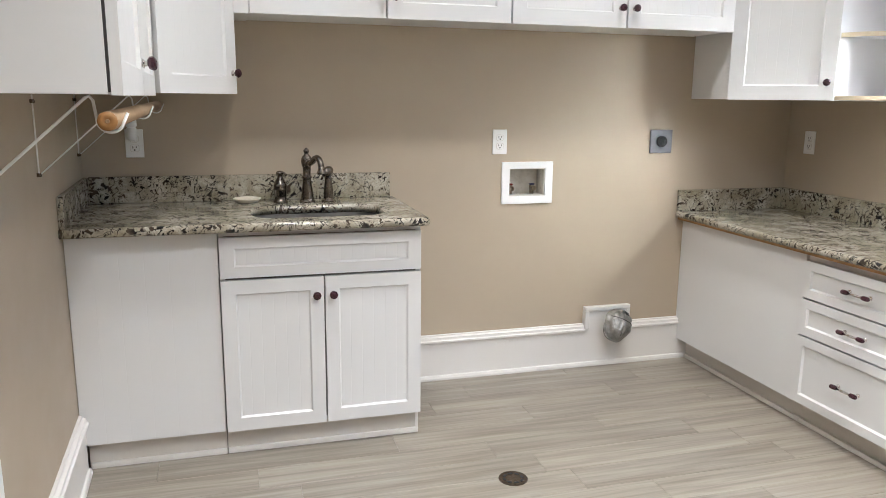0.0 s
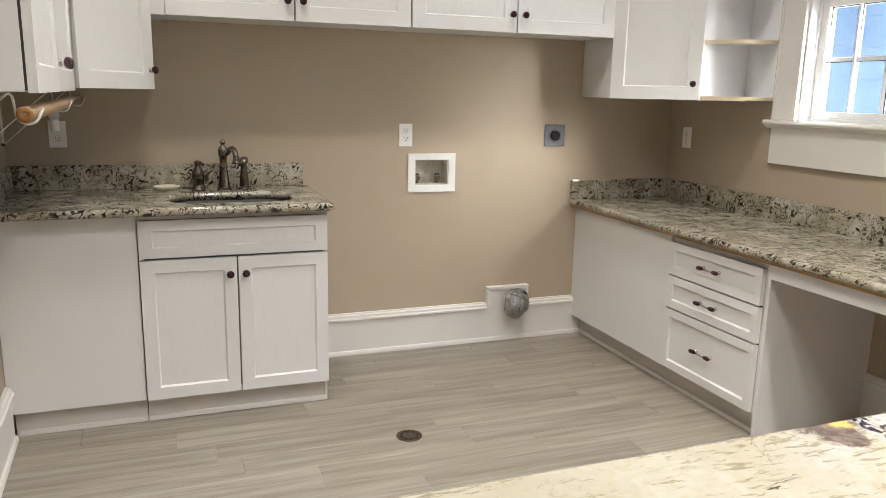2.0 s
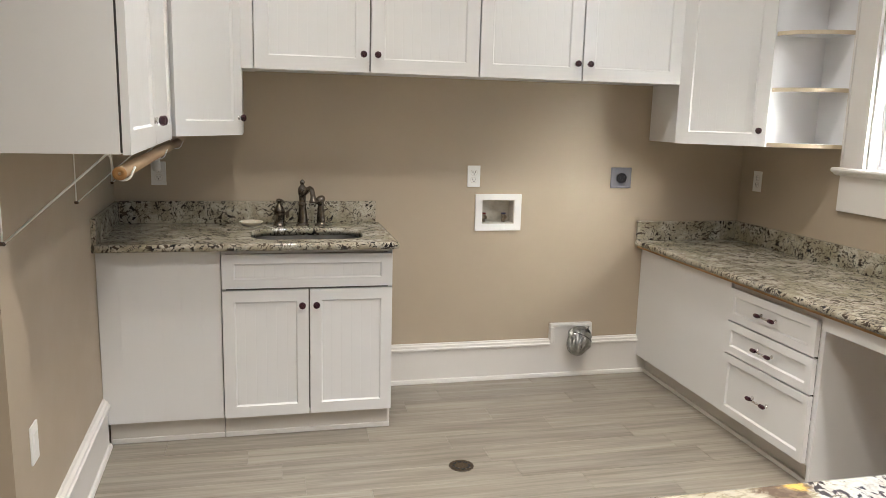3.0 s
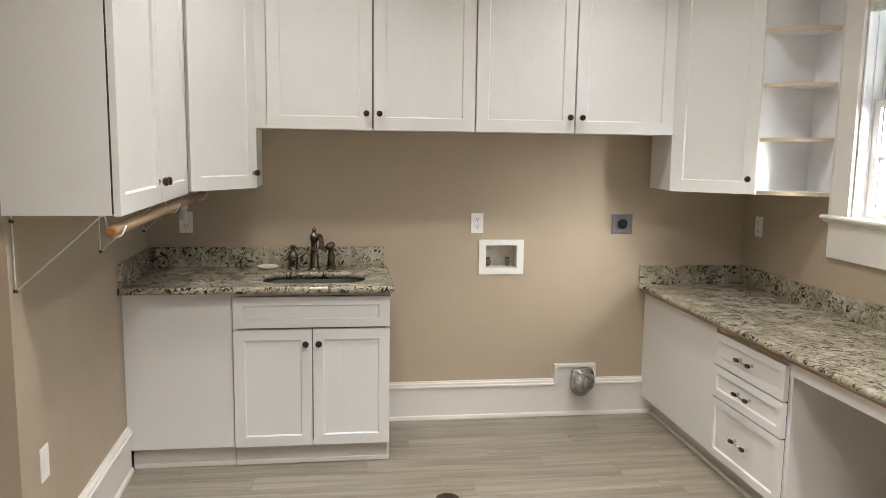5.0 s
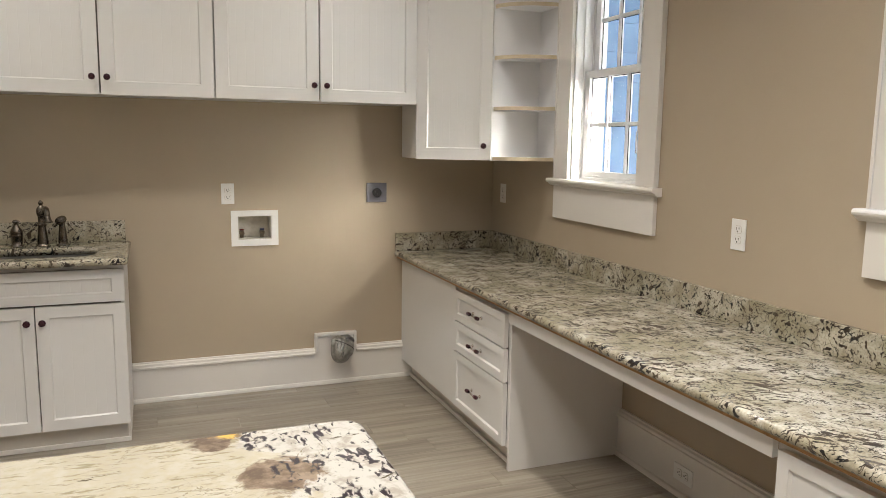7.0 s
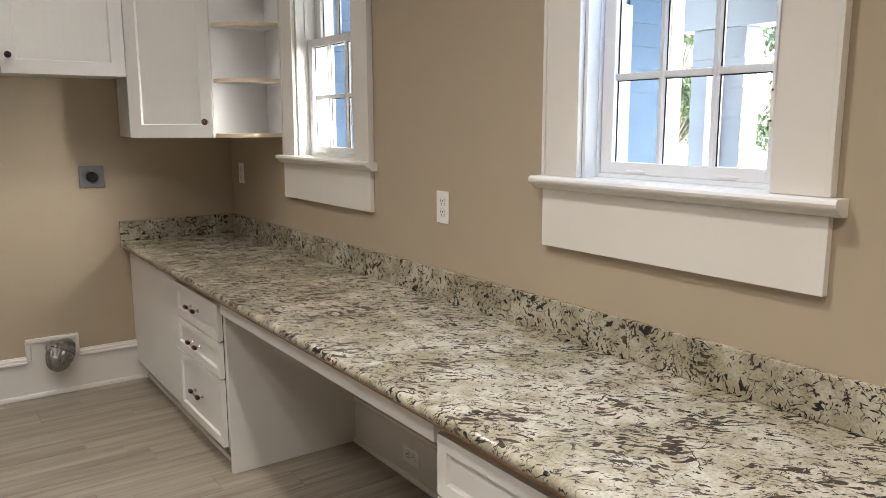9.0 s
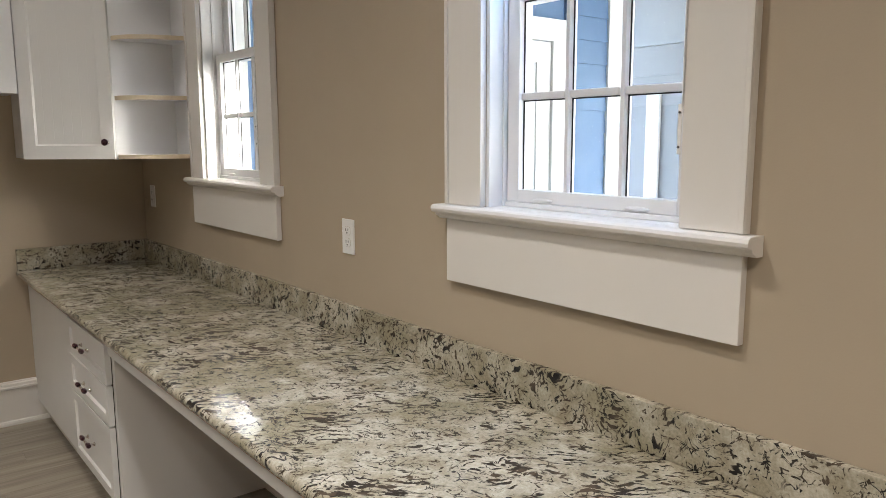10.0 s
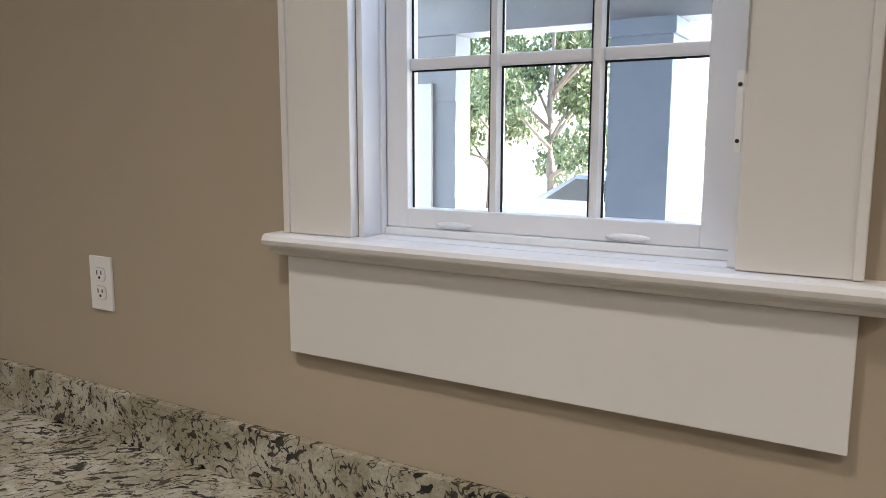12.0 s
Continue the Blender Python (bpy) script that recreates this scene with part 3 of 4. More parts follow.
part("strainer", bm, CHROME, sink, "chrome strainer")

FZ = 0.905
faucet = base("faucet", "aged bronze faucet with a hooked spout and a finial", "faucet", pose(1.20, -0.115, FZ) @ Matrix.Diagonal((0.95, 0.95, 0.86, 1)))
bm = bmesh.new()
lathe(bm, [(0.036, 0), (0.036, 0.004), (0.033, 0.008), (0.029, 0.010), (0.0285, 0.016), (0.026, 0.040), (0.0215, 0.080), (0.0185, 0.112), (0.0195, 0.116), (0.0225, 0.119),
           (0.0225, 0.125), (0.0195, 0.129), (0.0165, 0.132), (0.0175, 0.150), (0.0185, 0.172), (0.0225, 0.184), (0.0245, 0.198), (0.0235, 0.212), (0.0185, 0.224), (0.0115, 0.232),
           (0.0085, 0.238), (0.0095, 0.241), (0.0135, 0.248), (0.0125, 0.255), (0.0070, 0.261), (0.0045, 0.265), (0.002, 0.267)], Matrix(), 24)
part("body", bm, BRONZE, faucet)
bm = bmesh.new()
_pts = [(0.006, -0.016, 0.197), (0.013, -0.036, 0.195), (0.020, -0.058, 0.204), (0.027, -0.082, 0.220), (0.034, -0.106, 0.227), (0.040, -0.128, 0.222), (0.044, -0.144, 0.208), (0.046, -0.152, 0.192), (0.047, -0.154, 0.182)]
tube(bm, _pts, 0.0145, 14, taper=0.86)
spout = part("spout", bm, BRONZE, faucet)
bm = bmesh.new()
lathe(bm, [(0.0125, 0.012), (0.014, 0.0), (0.0175, -0.012), (0.0215, -0.020), (0.0215, -0.025), (0.016, -0.026)], Matrix.Translation((0.047, -0.155, 0.178)), 18)
part("aerator", bm, BRONZE, spout, "flared bronze outlet")
bm = bmesh.new()
lathe(bm, [(0.017, -0.010), (0.020, -0.004), (0.020, 0.004), (0.016, 0.010)], Matrix.Translation((0.008, -0.020, 0.196)) @ Vector((0.3, -0.95, -0.1)).to_track_quat("Z", "Y").to_matrix().to_4x4(), 18)
part("collar", bm, BRONZE, faucet)

disp = base("soap_dispenser", "aged bronze bottle-shaped soap dispenser beside the faucet", "soap dispenser", pose(1.087, -0.12, FZ))
bm = bmesh.new()
lathe(bm, [(0.032, 0), (0.032, 0.004), (0.028, 0.009), (0.0245, 0.012), (0.0255, 0.030), (0.0275, 0.052), (0.0285, 0.060), (0.0270, 0.063), (0.0285, 0.067), (0.0265, 0.080), (0.0205, 0.092),
           (0.0130, 0.104), (0.0105, 0.112), (0.0125, 0.117), (0.0165, 0.121), (0.0170, 0.127), (0.0120, 0.132), (0.003, 0.135)], Matrix(), 22)
part("body", bm, BRONZE, disp)
bm = bmesh.new()
tube(bm, [(-0.010, 0, 0.126), (0.004, -0.006, 0.129), (0.016, -0.020, 0.126), (0.022, -0.030, 0.118)], 0.0058, 10, taper=0.8)
part("nozzle", bm, BRONZE, disp)

spray = base("side_sprayer", "aged bronze side sprayer standing beside the faucet", "sprayer", pose(1.290, -0.115, FZ))
bm = bmesh.new()
lathe(bm, [(0.030, 0), (0.030, 0.004), (0.026, 0.008), (0.0205, 0.011), (0.0215, 0.018), (0.0195, 0.050), (0.0155, 0.090), (0.0135, 0.106), (0.0155, 0.110), (0.0155, 0.115), (0.012, 0.118)], Matrix(), 20)
part("stem", bm, BRONZE, spray)
bm = bmesh.new()
lathe(bm, [(0.008, -0.030), (0.0165, -0.024), (0.0205, -0.008), (0.0195, 0.010), (0.013, 0.022), (0.004, 0.027)], pose(-0.002, -0.006, 0.129, 0, 66, 40), 18)
part("head", bm, BRONZE, spray)
bm = bmesh.new()
tube(bm, [(-0.012, -0.012, 0.122), (-0.026, -0.018, 0.108), (-0.032, -0.020, 0.094)], 0.0045, 8)
part("lever", bm, BRONZE, spray)

bm = bmesh.new()
lathe(bm, [(0.040, 0), (0.048, 0.004), (0.056, 0.013), (0.058, 0.017), (0.054, 0.018), (0.047, 0.012), (0.03, 0.009), (0.002, 0.009)], Matrix(), 28)
whole("soap_dish", bm, SOAP, "small cream ceramic soap dish on the granite", "soap dish", pose(0.95, -0.085, FZ + 0.0005))

# ---- wall cabinets ----
UZ, UTOP = 1.355, 2.43
MZ = 1.655


def carcass(w, d, h):
    """A closed cabinet body; origin at the bottom middle of its back, front at -d."""
    return boxes((-w / 2, w / 2, -d, 0, 0, h), bevel=0.001)


def shadow_gap(parent, w, d, h, depth, m=None):
    """A dark sheet painted as the shade in the slit between a body and its doors."""
    part("slit_shade", boxes((-w / 2 + 0.003, w / 2 - 0.003, -d - depth, -d - 0.0002, 0.004, h - 0.004)), m or GAPSHADE, parent, "dark sheet painted as shade behind the doors")


X = [0.979, 1.507, 2.035, 2.566, 3.110]
for a, b, c in ((X[0], X[1], X[2]), (X[2], X[3], X[4])):
    cab = base("wall_cabinet", "white two-door wall cabinet above the laundry hookups", "cabinet", pose((a + c) / 2, -0.001, MZ), "cabinets over the hookups")
    w = c - a
    part("body", carcass(w - 0.001, 0.293, UTOP - MZ), WHITE, cab)
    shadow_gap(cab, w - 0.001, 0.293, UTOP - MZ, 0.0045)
    s = b - (a + c) / 2
    shaker("door", cab, -w / 2 + 0.004, s - 0.004, -0.003, UTOP - MZ - 0.003, -0.318, knob=(s - 0.033, 0.078))
    shaker("door", cab, s + 0.004, w / 2 - 0.004, -0.003, UTOP - MZ - 0.003, -0.318, knob=(s + 0.033, 0.078))
whole("cabinet_filler", boxes((0.923, 0.9785, -0.300, -0.001, MZ - 0.003, UTOP), bevel=0.001), WHITE, "white filler strip between wall cabinets", "filler strip")


def corner_cabinet(outline, p, q, knob_u, label):
    """A diagonal corner wall cabinet: plan outline, and its door from p to q, seen from the room left to right."""
    p, q = Vector((*p, 0)), Vector((*q, 0))
    mid, d = (p + q) / 2, q - p
    m = Matrix.Translation((mid.x, mid.y, UZ)) @ Matrix.Rotation(math.atan2(d.y, d.x), 4, "Z")
    cab = base("corner_cabinet", label, "cabinet", m)
    inv = m.inverted()
    bm = bmesh.new()
    prism(bm, [(inv @ Vector((x, y, UZ))).to_2d() for x, y in outline], 0, UTOP - UZ)
    part("body", bm, WHITE, cab)
    L = d.length / 2
    # black sheet in the slit, its colour standing for shade
    part("slit_shade", boxes((-L + 0.008, L - 0.008, -0.0007, 0.012, 0.004, UTOP - UZ - 0.004)), GAP, cab, "dark sheet painted as shade behind the door")
    shaker("door", cab, -L + 0.004, L - 0.004, -0.002, UTOP - UZ - 0.003, -0.021, knob=(knob_u, 0.075))
    return cab


corner_cabinet([(WX + 0.004, -0.001), (0.921, -0.001), (0.921, -0.272), (0.663, -0.646), (0.335, -0.646)], (0.657, -0.655), (0.910, -0.281), 0.197,
               "white diagonal corner wall cabinet over the sink counter")
corner_cabinet([(EX - 0.001, -0.001), (EX - 0.001, -0.570), (3.447, -0.570), (3.128, -0.284), (3.128, -0.001)], (3.122, -0.290), (3.452, -0.586), 0.185,
               "white diagonal corner wall cabinet with a purple knob")

# cabinet on the west wall
LZ = 1.346
long_cab = base("wall_cabinet", "white two-door wall cabinet over a wooden hanging rod", "cabinet", WEST @ pose(0.001, -1.262, LZ, 0, 0, 90))
part("body", carcass(1.186, 0.304, UTOP - LZ), WHITE, long_cab)
shadow_gap(long_cab, 1.186, 0.304, UTOP - LZ, 0.005, GAP)
shaker("door", long_cab, -0.591, -0.002, -0.002, UTOP - LZ - 0.003, -0.330, knob=(-0.035, 0.078))
shaker("door", long_cab, 0.002, 0.586, -0.002, UTOP - LZ - 0.003, -0.330, knob=(0.035, 0.078))

# open end shelves with curved fronts
shelf_unit = base("corner_shelf", "white open shelf unit with curved cream-edged shelves", "shelf", pose(EX - 0.001, -0.587, UZ))
RXA, RYA = 0.285, 0.196


def quarter(bm, rx, ry, z0, z1, seg=14, slot=0, inner=None):
    pts = [(-rx * math.cos(radians(90 * k / seg)), -ry * math.sin(radians(90 * k / seg))) for k in range(seg + 1)]
    back = [(0, 0)] if inner is None else [(-(rx - inner) * math.cos(radians(90 * k / seg)), -(ry - inner) * math.sin(radians(90 * k / seg))) for k in range(seg, -1, -1)]
    prism(bm, pts + back, z0, z1, slot)


part("side_panel", boxes((-0.290, 0, 0.0005, 0.014, -0.004, UTOP - UZ)), INSIDE, shelf_unit)
part("back_panel", boxes((-0.006, -0.0005, -0.197, 0, 0, UTOP - UZ)), INSIDE, shelf_unit)
part("back_edge", boxes((-0.012, -0.0005, -0.203, -0.1975, 0, UTOP - UZ)), PLY, shelf_unit, "bare brown panel edge")
for z in (0.0, 0.266, 0.532, 0.798, 1.057):
    bm = bmesh.new()
    quarter(bm, RXA - 0.007, RYA - 0.004, z, z + 0.018)
    ob = part("shelf", bm, INSIDE, shelf_unit)
    bm = bmesh.new()
    quarter(bm, RXA - 0.004, RYA - 0.001, z - 0.0005, z + 0.0185, inner=0.003)
    part("edge_band", bm, RAW, ob, "cream wood edge band")

# hanging rod on wire brackets
bm = bmesh.new()
rod_a, rod_b = Vector((0.673, -1.845, 1.298)), Vector((0.613, -0.06, 1.305))
tube(bm, [rod_a, rod_a.lerp(rod_b, 0.5), rod_b], 0.0178, 24)
rod = whole("hanging_rod", bm, RODWOOD, "varnished wooden hanging rod on white wire brackets", "rod")
_end = Matrix.Translation(rod_a) @ (rod_a - rod_b).to_track_quat("Z", "Y").to_matrix().to_4x4()
bm = bmesh.new()
lathe(bm, [(0.0176, 0.0), (0.0172, 0.0012), (0.004, 0.0014), (0.0035, 0.0006)], _end, 24)
part("end_grain", bm, ENDGRAIN, rod, "darker brown end grain")
bm = bmesh.new()
lathe(bm, [(0.0040, 0.0012), (0.0040, 0.0022), (0.0022, 0.0022), (0.0022, 0.0014)], _end, 14)
part("pith_ring", bm, RODWOOD, rod, "pale ring at the drilled centre")
for v in (-1.80, -0.90, -0.10):
    br = base("rod_bracket", "white wire bracket holding the wooden rod", "bracket", WEST @ pose(0.001, v, 0), "rod brackets")
    bm = bmesh.new()
    tube(bm, [(0.006, 0, 1.344), (0.006, 0, 1.108)], 0.0023, 8)
    part("upright", bm, PLASTIC, br)
    bm = bmesh.new()
    c = 0.300
    pts = [(0.008, 0, 1.112), (c - 0.040, 0, 1.340), (c - 0.034, 0, 1.3425), (c - 0.028, 0, 1.335), (c - 0.0245, 0, 1.308)]
    pts += [(c + 0.0235 * math.cos(a), 0, 1.299 + 0.0235 * math.sin(a)) for a in [radians(190 + 20 * k) for k in range(9)]] + [(c + 0.031, 0, 1.312)]
    tube(bm, pts, 0.0029 if v < -1 else 0.0022, 8)
    part("brace", bm, PLASTIC, br)
    for z in (1.325, 1.112):
        bm = bmesh.new()
        lathe(bm, [(0.006, 0), (0.006, 0.011), (0.003, 0.013)], Matrix.Translation((0, 0, z)) @ pose(0, 0, 0, 0, 90), 10)
        part("screw", bm, BRONZE, br)

# ---- desk counter side ----
DF, DT = 3.122, 0.745
blank = base("blank_cabinet", "plain white end panel under the desk counter", "cabinet", pose(3.45, -0.44, 0))
part("body", boxes((3.132 - 3.45, 0.25, -0.438, 0.438, 0.108, DT - 0.001)), WHITE, blank)
part("toe_kick", boxes((3.195 - 3.45, 3.21 - 3.45, -0.438, 0.438, 0, 0.1075)), KICK, blank, "pale grey toe kick")
part("shoe", boxes((3.178 - 3.45, 3.1945 - 3.45, -0.438, 0.436, 0, 0.020), bevel=0.004), KICK, blank)


def drawer_unit(y0, y1, label):
    cab = base("drawer_cabinet", label, "cabinet", pose(3.142, (y0 + y1) / 2, 0, 0, 0, -90), "desk drawer cabinets")
    w = (y0 - y1) / 2
    part("body", boxes((-w, w, 0.004, 0.585, 0.105, DT - 0.001)), WHITE, cab)
    # black sheet drawn as the shade between drawer fronts
    part("shade_backing", boxes((-w + 0.006, w - 0.006, 0.0005, 0.0038, 0.12, 0.705)), GAP, cab, "dark sheet painted as shade behind the drawers")
    for z0, z1 in ((0.563, 0.714), (0.406, 0.555), (0.115, 0.398)):
        shaker("drawer", cab, -w + 0.003, w - 0.003, z0, z1, -0.020, rail=0.036, pull=True, bead=False)
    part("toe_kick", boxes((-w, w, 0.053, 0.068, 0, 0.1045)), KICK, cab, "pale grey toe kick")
    part("shoe", boxes((-w, w, 0.037, 0.0525, 0, 0.020), bevel=0.004), KICK, cab)
    return cab


drawer_unit(-0.879, -1.462, "white three-drawer cabinet under the desk counter")
drawer_unit(-2.978, -3.56, "white three-drawer cabinet beside the knee space")
desk = base("desk_frame", "white desk frame around an open knee space", "desk", pose(3.45, -2.22, 0))
for y0, y1 in ((0.739, 0.757), (-0.757, -0.739)):
    part("side_panel", boxes((3.147 - 3.45, EX - 0.002 - 3.45, y0, y1, 0, DT - 0.001), bevel=0.001), WHITE, desk)
part("apron", boxes((3.128 - 3.45, 3.147 - 3.45, -0.738, 0.738, 0.681, DT - 0.001), bevel=0.0015), WHITE, desk)
whole("end_panel", boxes((3.132, EX - 0.002, -3.95, -3.562, 0, DT - 0.001)), WHITE, "plain white panel under the desk counter", "panel")
whole("counter_substrate", boxes((3.100, EX - 0.001, -3.96, -0.002, DT, 0.7565)), PLY, "bare brown plywood strip under the granite", "plywood strip")
bm = bmesh.new()
slab(bm, 3.082, EX - 0.001, -3.97, -0.001, 0.757, 0.789, 0.008)
whole("countertop", bm, GRANITE, "long polished cream and black granite desk counter", "countertop")
whole("backsplash", boxes((EX - 0.021, EX - 0.001, -3.97, -0.001, 0.7895, 0.898), bevel=0.003), GRANITE, "long low granite backsplash under the windows", "backsplash", group="granite backsplashes")
whole("backsplash", boxes((3.088, EX - 0.022, -0.021, -0.001, 0.7895, 0.898), bevel=0.003), GRANITE, "short granite backsplash on the tan wall", "backsplash", group="granite backsplashes")

# ---- island ----
IX0, IX1, IY0, IY1 = 1.14, 2.076, -3.86, -2.945
isl = base("island", "white island cabinet under a granite top", "island", pose((IX0 + IX1) / 2, (IY0 + IY1) / 2, 0))
_a, _b = (IX1 - IX0) / 2 - 0.035, (IY1 - IY0) / 2 - 0.035
part("body", boxes((-_a, _a, -_b, _b, 0.10, 0.884), bevel=0.002), WHITE, isl)
part("toe_kick", boxes((-_a + 0.05, _a - 0.05, -_b + 0.05, _b - 0.05, 0, 0.0995)), KICK, isl, "pale grey toe kick")
bm = bmesh.new()
slab(bm, IX0, IX1, IY0, IY1, 0.885, 0.917, 0.045)
whole("worktop", bm, ISLAND, "pale cream granite island top with brown and black patches", "countertop")

# ---- wall fittings ----
def outlet(m, label, gang="duplex"):
    """A wall plate, 70 x 115 mm, facing -y."""
    ob = base("wall_outlet" if gang == "duplex" else "light_switch", label, "outlet" if gang == "duplex" else "switch", m, "wall plates")
    part("plate", boxes((-0.035, 0.035, -0.006, 0, -0.0575, 0.0575), bevel=0.002), PLASTIC, ob)
    if gang == "duplex":
        for s in (-0.0195, 0.0195):
            bm = bmesh.new()
            prism(bm, rounded(-0.0165, 0.0165, -0.0135, 0.0135, 0.009), 0, 0.0025)
            face = part("receptacle", bm, PLASTIC, ob, m=pose(0, -0.006, s, 90))
            bm = bmesh.new()
            prism(bm, rounded(-0.0178, 0.0178, -0.0148, 0.0148, 0.0095), 0.0, 0.0008)
            part("gap", bm, KICK, face)
            part("slot", boxes((-0.0082, -0.0054, -0.001, 0.008, 0.002, 0.003)), SLOT, face)
            part("slot", boxes((0.0054, 0.0082, 0.000, 0.008, 0.002, 0.003)), SLOT, face)
            bm = bmesh.new()
            lathe(bm, [(0.0032, 0.002), (0.0032, 0.003)], Matrix.Translation((0, -0.0068, 0)), 10)
            part("slot", bm, SLOT, face)
    else:
        part("rocker", boxes((-0.0165, 0.0165, -0.0085, -0.0055, -0.033, 0.033), bevel=0.0015), PLASTIC, ob)
    return ob


outlet(pose(2.111, -0.0005, 1.147), "white duplex wall outlet above the washer box")
outlet(pose(0.513, -0.0005, 1.150), "white duplex wall outlet over the sink counter")
outlet(pose(EX - 0.0005, -0.160, 1.143, 0, 0, -90), "white duplex wall outlet in the desk corner")
outlet(pose(EX - 0.0005, -2.148, 1.124, 0, 0, -90), "white duplex wall outlet between the windows")
outlet(pose(EX - 0.0195, -1.953, 0.105, 0, 0, -90) @ pose(0, 0, 0, 0, 90, 0), "white duplex outlet set sideways in the baseboard")
outlet(WEST @ pose(0.0005, -1.640, 0.50, 0, 0, 90), "white wall plate low on the tan wall", "rocker")

plug = base("plug_in_freshener", "white plug-in device in the outlet over the sink", "plug-in device", pose(0.508, -0.0095, 1.183))
bm = bmesh.new()
lathe(bm, [(0.014, -0.02), (0.019, -0.012), (0.019, 0.03), (0.016, 0.034)], Matrix.Translation((0, -0.021, 0)), 18)
part("body", bm, PLASTIC, plug)
bm = bmesh.new()
lathe(bm, [(0.015, 0.0345), (0.021, 0.038), (0.021, 0.062), (0.014, 0.066)], Matrix.Translation((0, -0.021, 0)), 18)
part("cap", bm, PLASTIC, plug)

dryer = base("dryer_outlet", "grey square dryer outlet plate with a black socket", "outlet", pose(2.969, -0.0005, 1.145))
part("plate", boxes((-0.062, 0.062, -0.007, 0, -0.058, 0.058), bevel=0.003), GREYPLATE, dryer)
bm = bmesh.new()
lathe(bm, [(0.027, 0.0), (0.027, 0.012), (0.024, 0.014), (0.002, 0.0135)], pose(0, -0.0072, 0, 90), 26)
sock = part("socket", bm, BLACK, dryer, "round black socket")
for x, z, a, b in ((-0.011, 0.004, 0.0016, 0.007), (0.011, 0.004, 0.0016, 0.007), (0, -0.010, 0.0016, 0.006)):
    part("slot", boxes((x - a, x + a, -0.0222, -0.0215, z - b, z + b)), SLOT, sock)

wb = base("washer_box", "white recessed washer hookup box with two valves", "washer box", pose((BX0 + BX1) / 2, 0, (BZ0 + BZ1) / 2))
_w, _h = (BX1 - BX0) / 2, (BZ1 - BZ0) / 2
part("frame", boxes((-0.130, -_w, -0.010, -0.0005, -0.102, 0.098), (_w, 0.130, -0.010, -0.0005, -0.102, 0.098), (-_w, _w, -0.010, -0.0005, _h, 0.098), (-_w, _w, -0.010, -0.0005, -0.102, -_h)), PLASTIC, wb)
part("liner", boxes((-_w, -_w + 0.004, 0, 0.088, -_h, _h), (_w - 0.004, _w, 0, 0.088, -_h, _h), (-_w + 0.004, _w - 0.004, 0, 0.088, -_h, -_h + 0.004),
                    (-_w + 0.004, _w - 0.004, 0, 0.088, _h - 0.004, _h), (-_w + 0.004, _w - 0.004, 0.084, 0.088, -_h + 0.004, _h - 0.004)), LINER, wb)
for x, c in ((-0.068, "red"), (0.045, "blue")):
    bm = bmesh.new()
    lathe(bm, [(0.011, -0.034), (0.011, -0.012), (0.014, -0.010), (0.014, 0.004), (0.009, 0.008)], Matrix.Translation((x, 0.045, -0.026)), 14)
    lathe(bm, [(0.013, 0.0), (0.013, 0.022), (0.010, 0.024), (0.010, 0.012), (0.002, 0.012)], Matrix.Translation((x, 0.04, -0.032)) @ pose(0, 0, 0, 90), 14)
    lathe(bm, [(0.0095, 0.0), (0.0095, 0.0005), (0.001, 0.0006)], Matrix.Translation((x, 0.028, -0.032)) @ pose(0, 0, 0, 90), 14)
    v = part("valve", bm, BRASS, wb, "brass hose valve")
    part("lever", boxes((x - 0.012, x + 0.012, 0.036, 0.052, -0.018, -0.010), bevel=0.002), mat(c + "_lever", (0.16, 0.02, 0.015) if c == "red" else (0.04, 0.05, 0.12), 0.4), v, c + " lever")

# crushed foil duct: a flattened collar at the wall and a crumpled bag folded down from it
duct = base("dryer_duct", "crushed silver foil dryer duct at the baseboard", "duct", pose(2.722, -0.0225, 0.232, 0, 0, 0))
NS = 40
AX = Vector((-0.50, -0.34, -0.80)).normalized()
U = AX.cross(Vector((0, 1, 0))).normalized()
V = U.cross(AX).normalized()
START = Vector((0.028, -0.066, 0.026))


def duct_ring(bm, d, r, seed):
    """One ring of the bag, flattened towards the wall and pressed into folds."""
    c = START + AX * d
    return [bm.verts.new(c + (U * math.cos(a) * 1.12 + V * math.sin(a) * 0.92) * r * (1 + 0.34 * noise.noise(Vector((math.cos(a) * 1.7, math.sin(a) * 1.7, seed)))
                         + 0.17 * noise.noise(Vector((math.cos(a) * 4.5, math.sin(a) * 4.5, seed * 1.7))))) for a in (2 * math.pi * k / NS for k in range(NS))]


bm = bmesh.new()
_prof = [(-0.030, 0.030), (-0.024, 0.048), (-0.012, 0.057), (0.0, 0.058), (0.012, 0.060), (0.026, 0.061), (0.040, 0.060), (0.054, 0.057), (0.068, 0.053), (0.082, 0.047), (0.096, 0.039), (0.108, 0.029), (0.117, 0.018), (0.121, 0.007)]
rings = [duct_ring(bm, d, r, 0.9 + d * 14) for d, r in _prof]
for a, b in zip(rings, rings[1:]):
    for k in range(NS):
        bm.faces.new((a[k], a[(k + 1) % NS], b[(k + 1) % NS], b[k]))
bm.faces.new(rings[0][::-1]), bm.faces.new(rings[-1])
part("sleeve", bm, FOIL, duct)
bm = bmesh.new()
lathe(bm, [(0.050, 0.0), (0.050, 0.030), (0.047, 0.034), (0.047, 0.050)], Matrix.Translation((0.044, 0.0, 0.034)) @ pose(0, 0, 0, 90) @ Matrix.Diagonal((1.0, 0.62, 1, 1)), 28, cap=False)
part("collar", bm, FOIL, duct, "flattened foil collar at the wall")
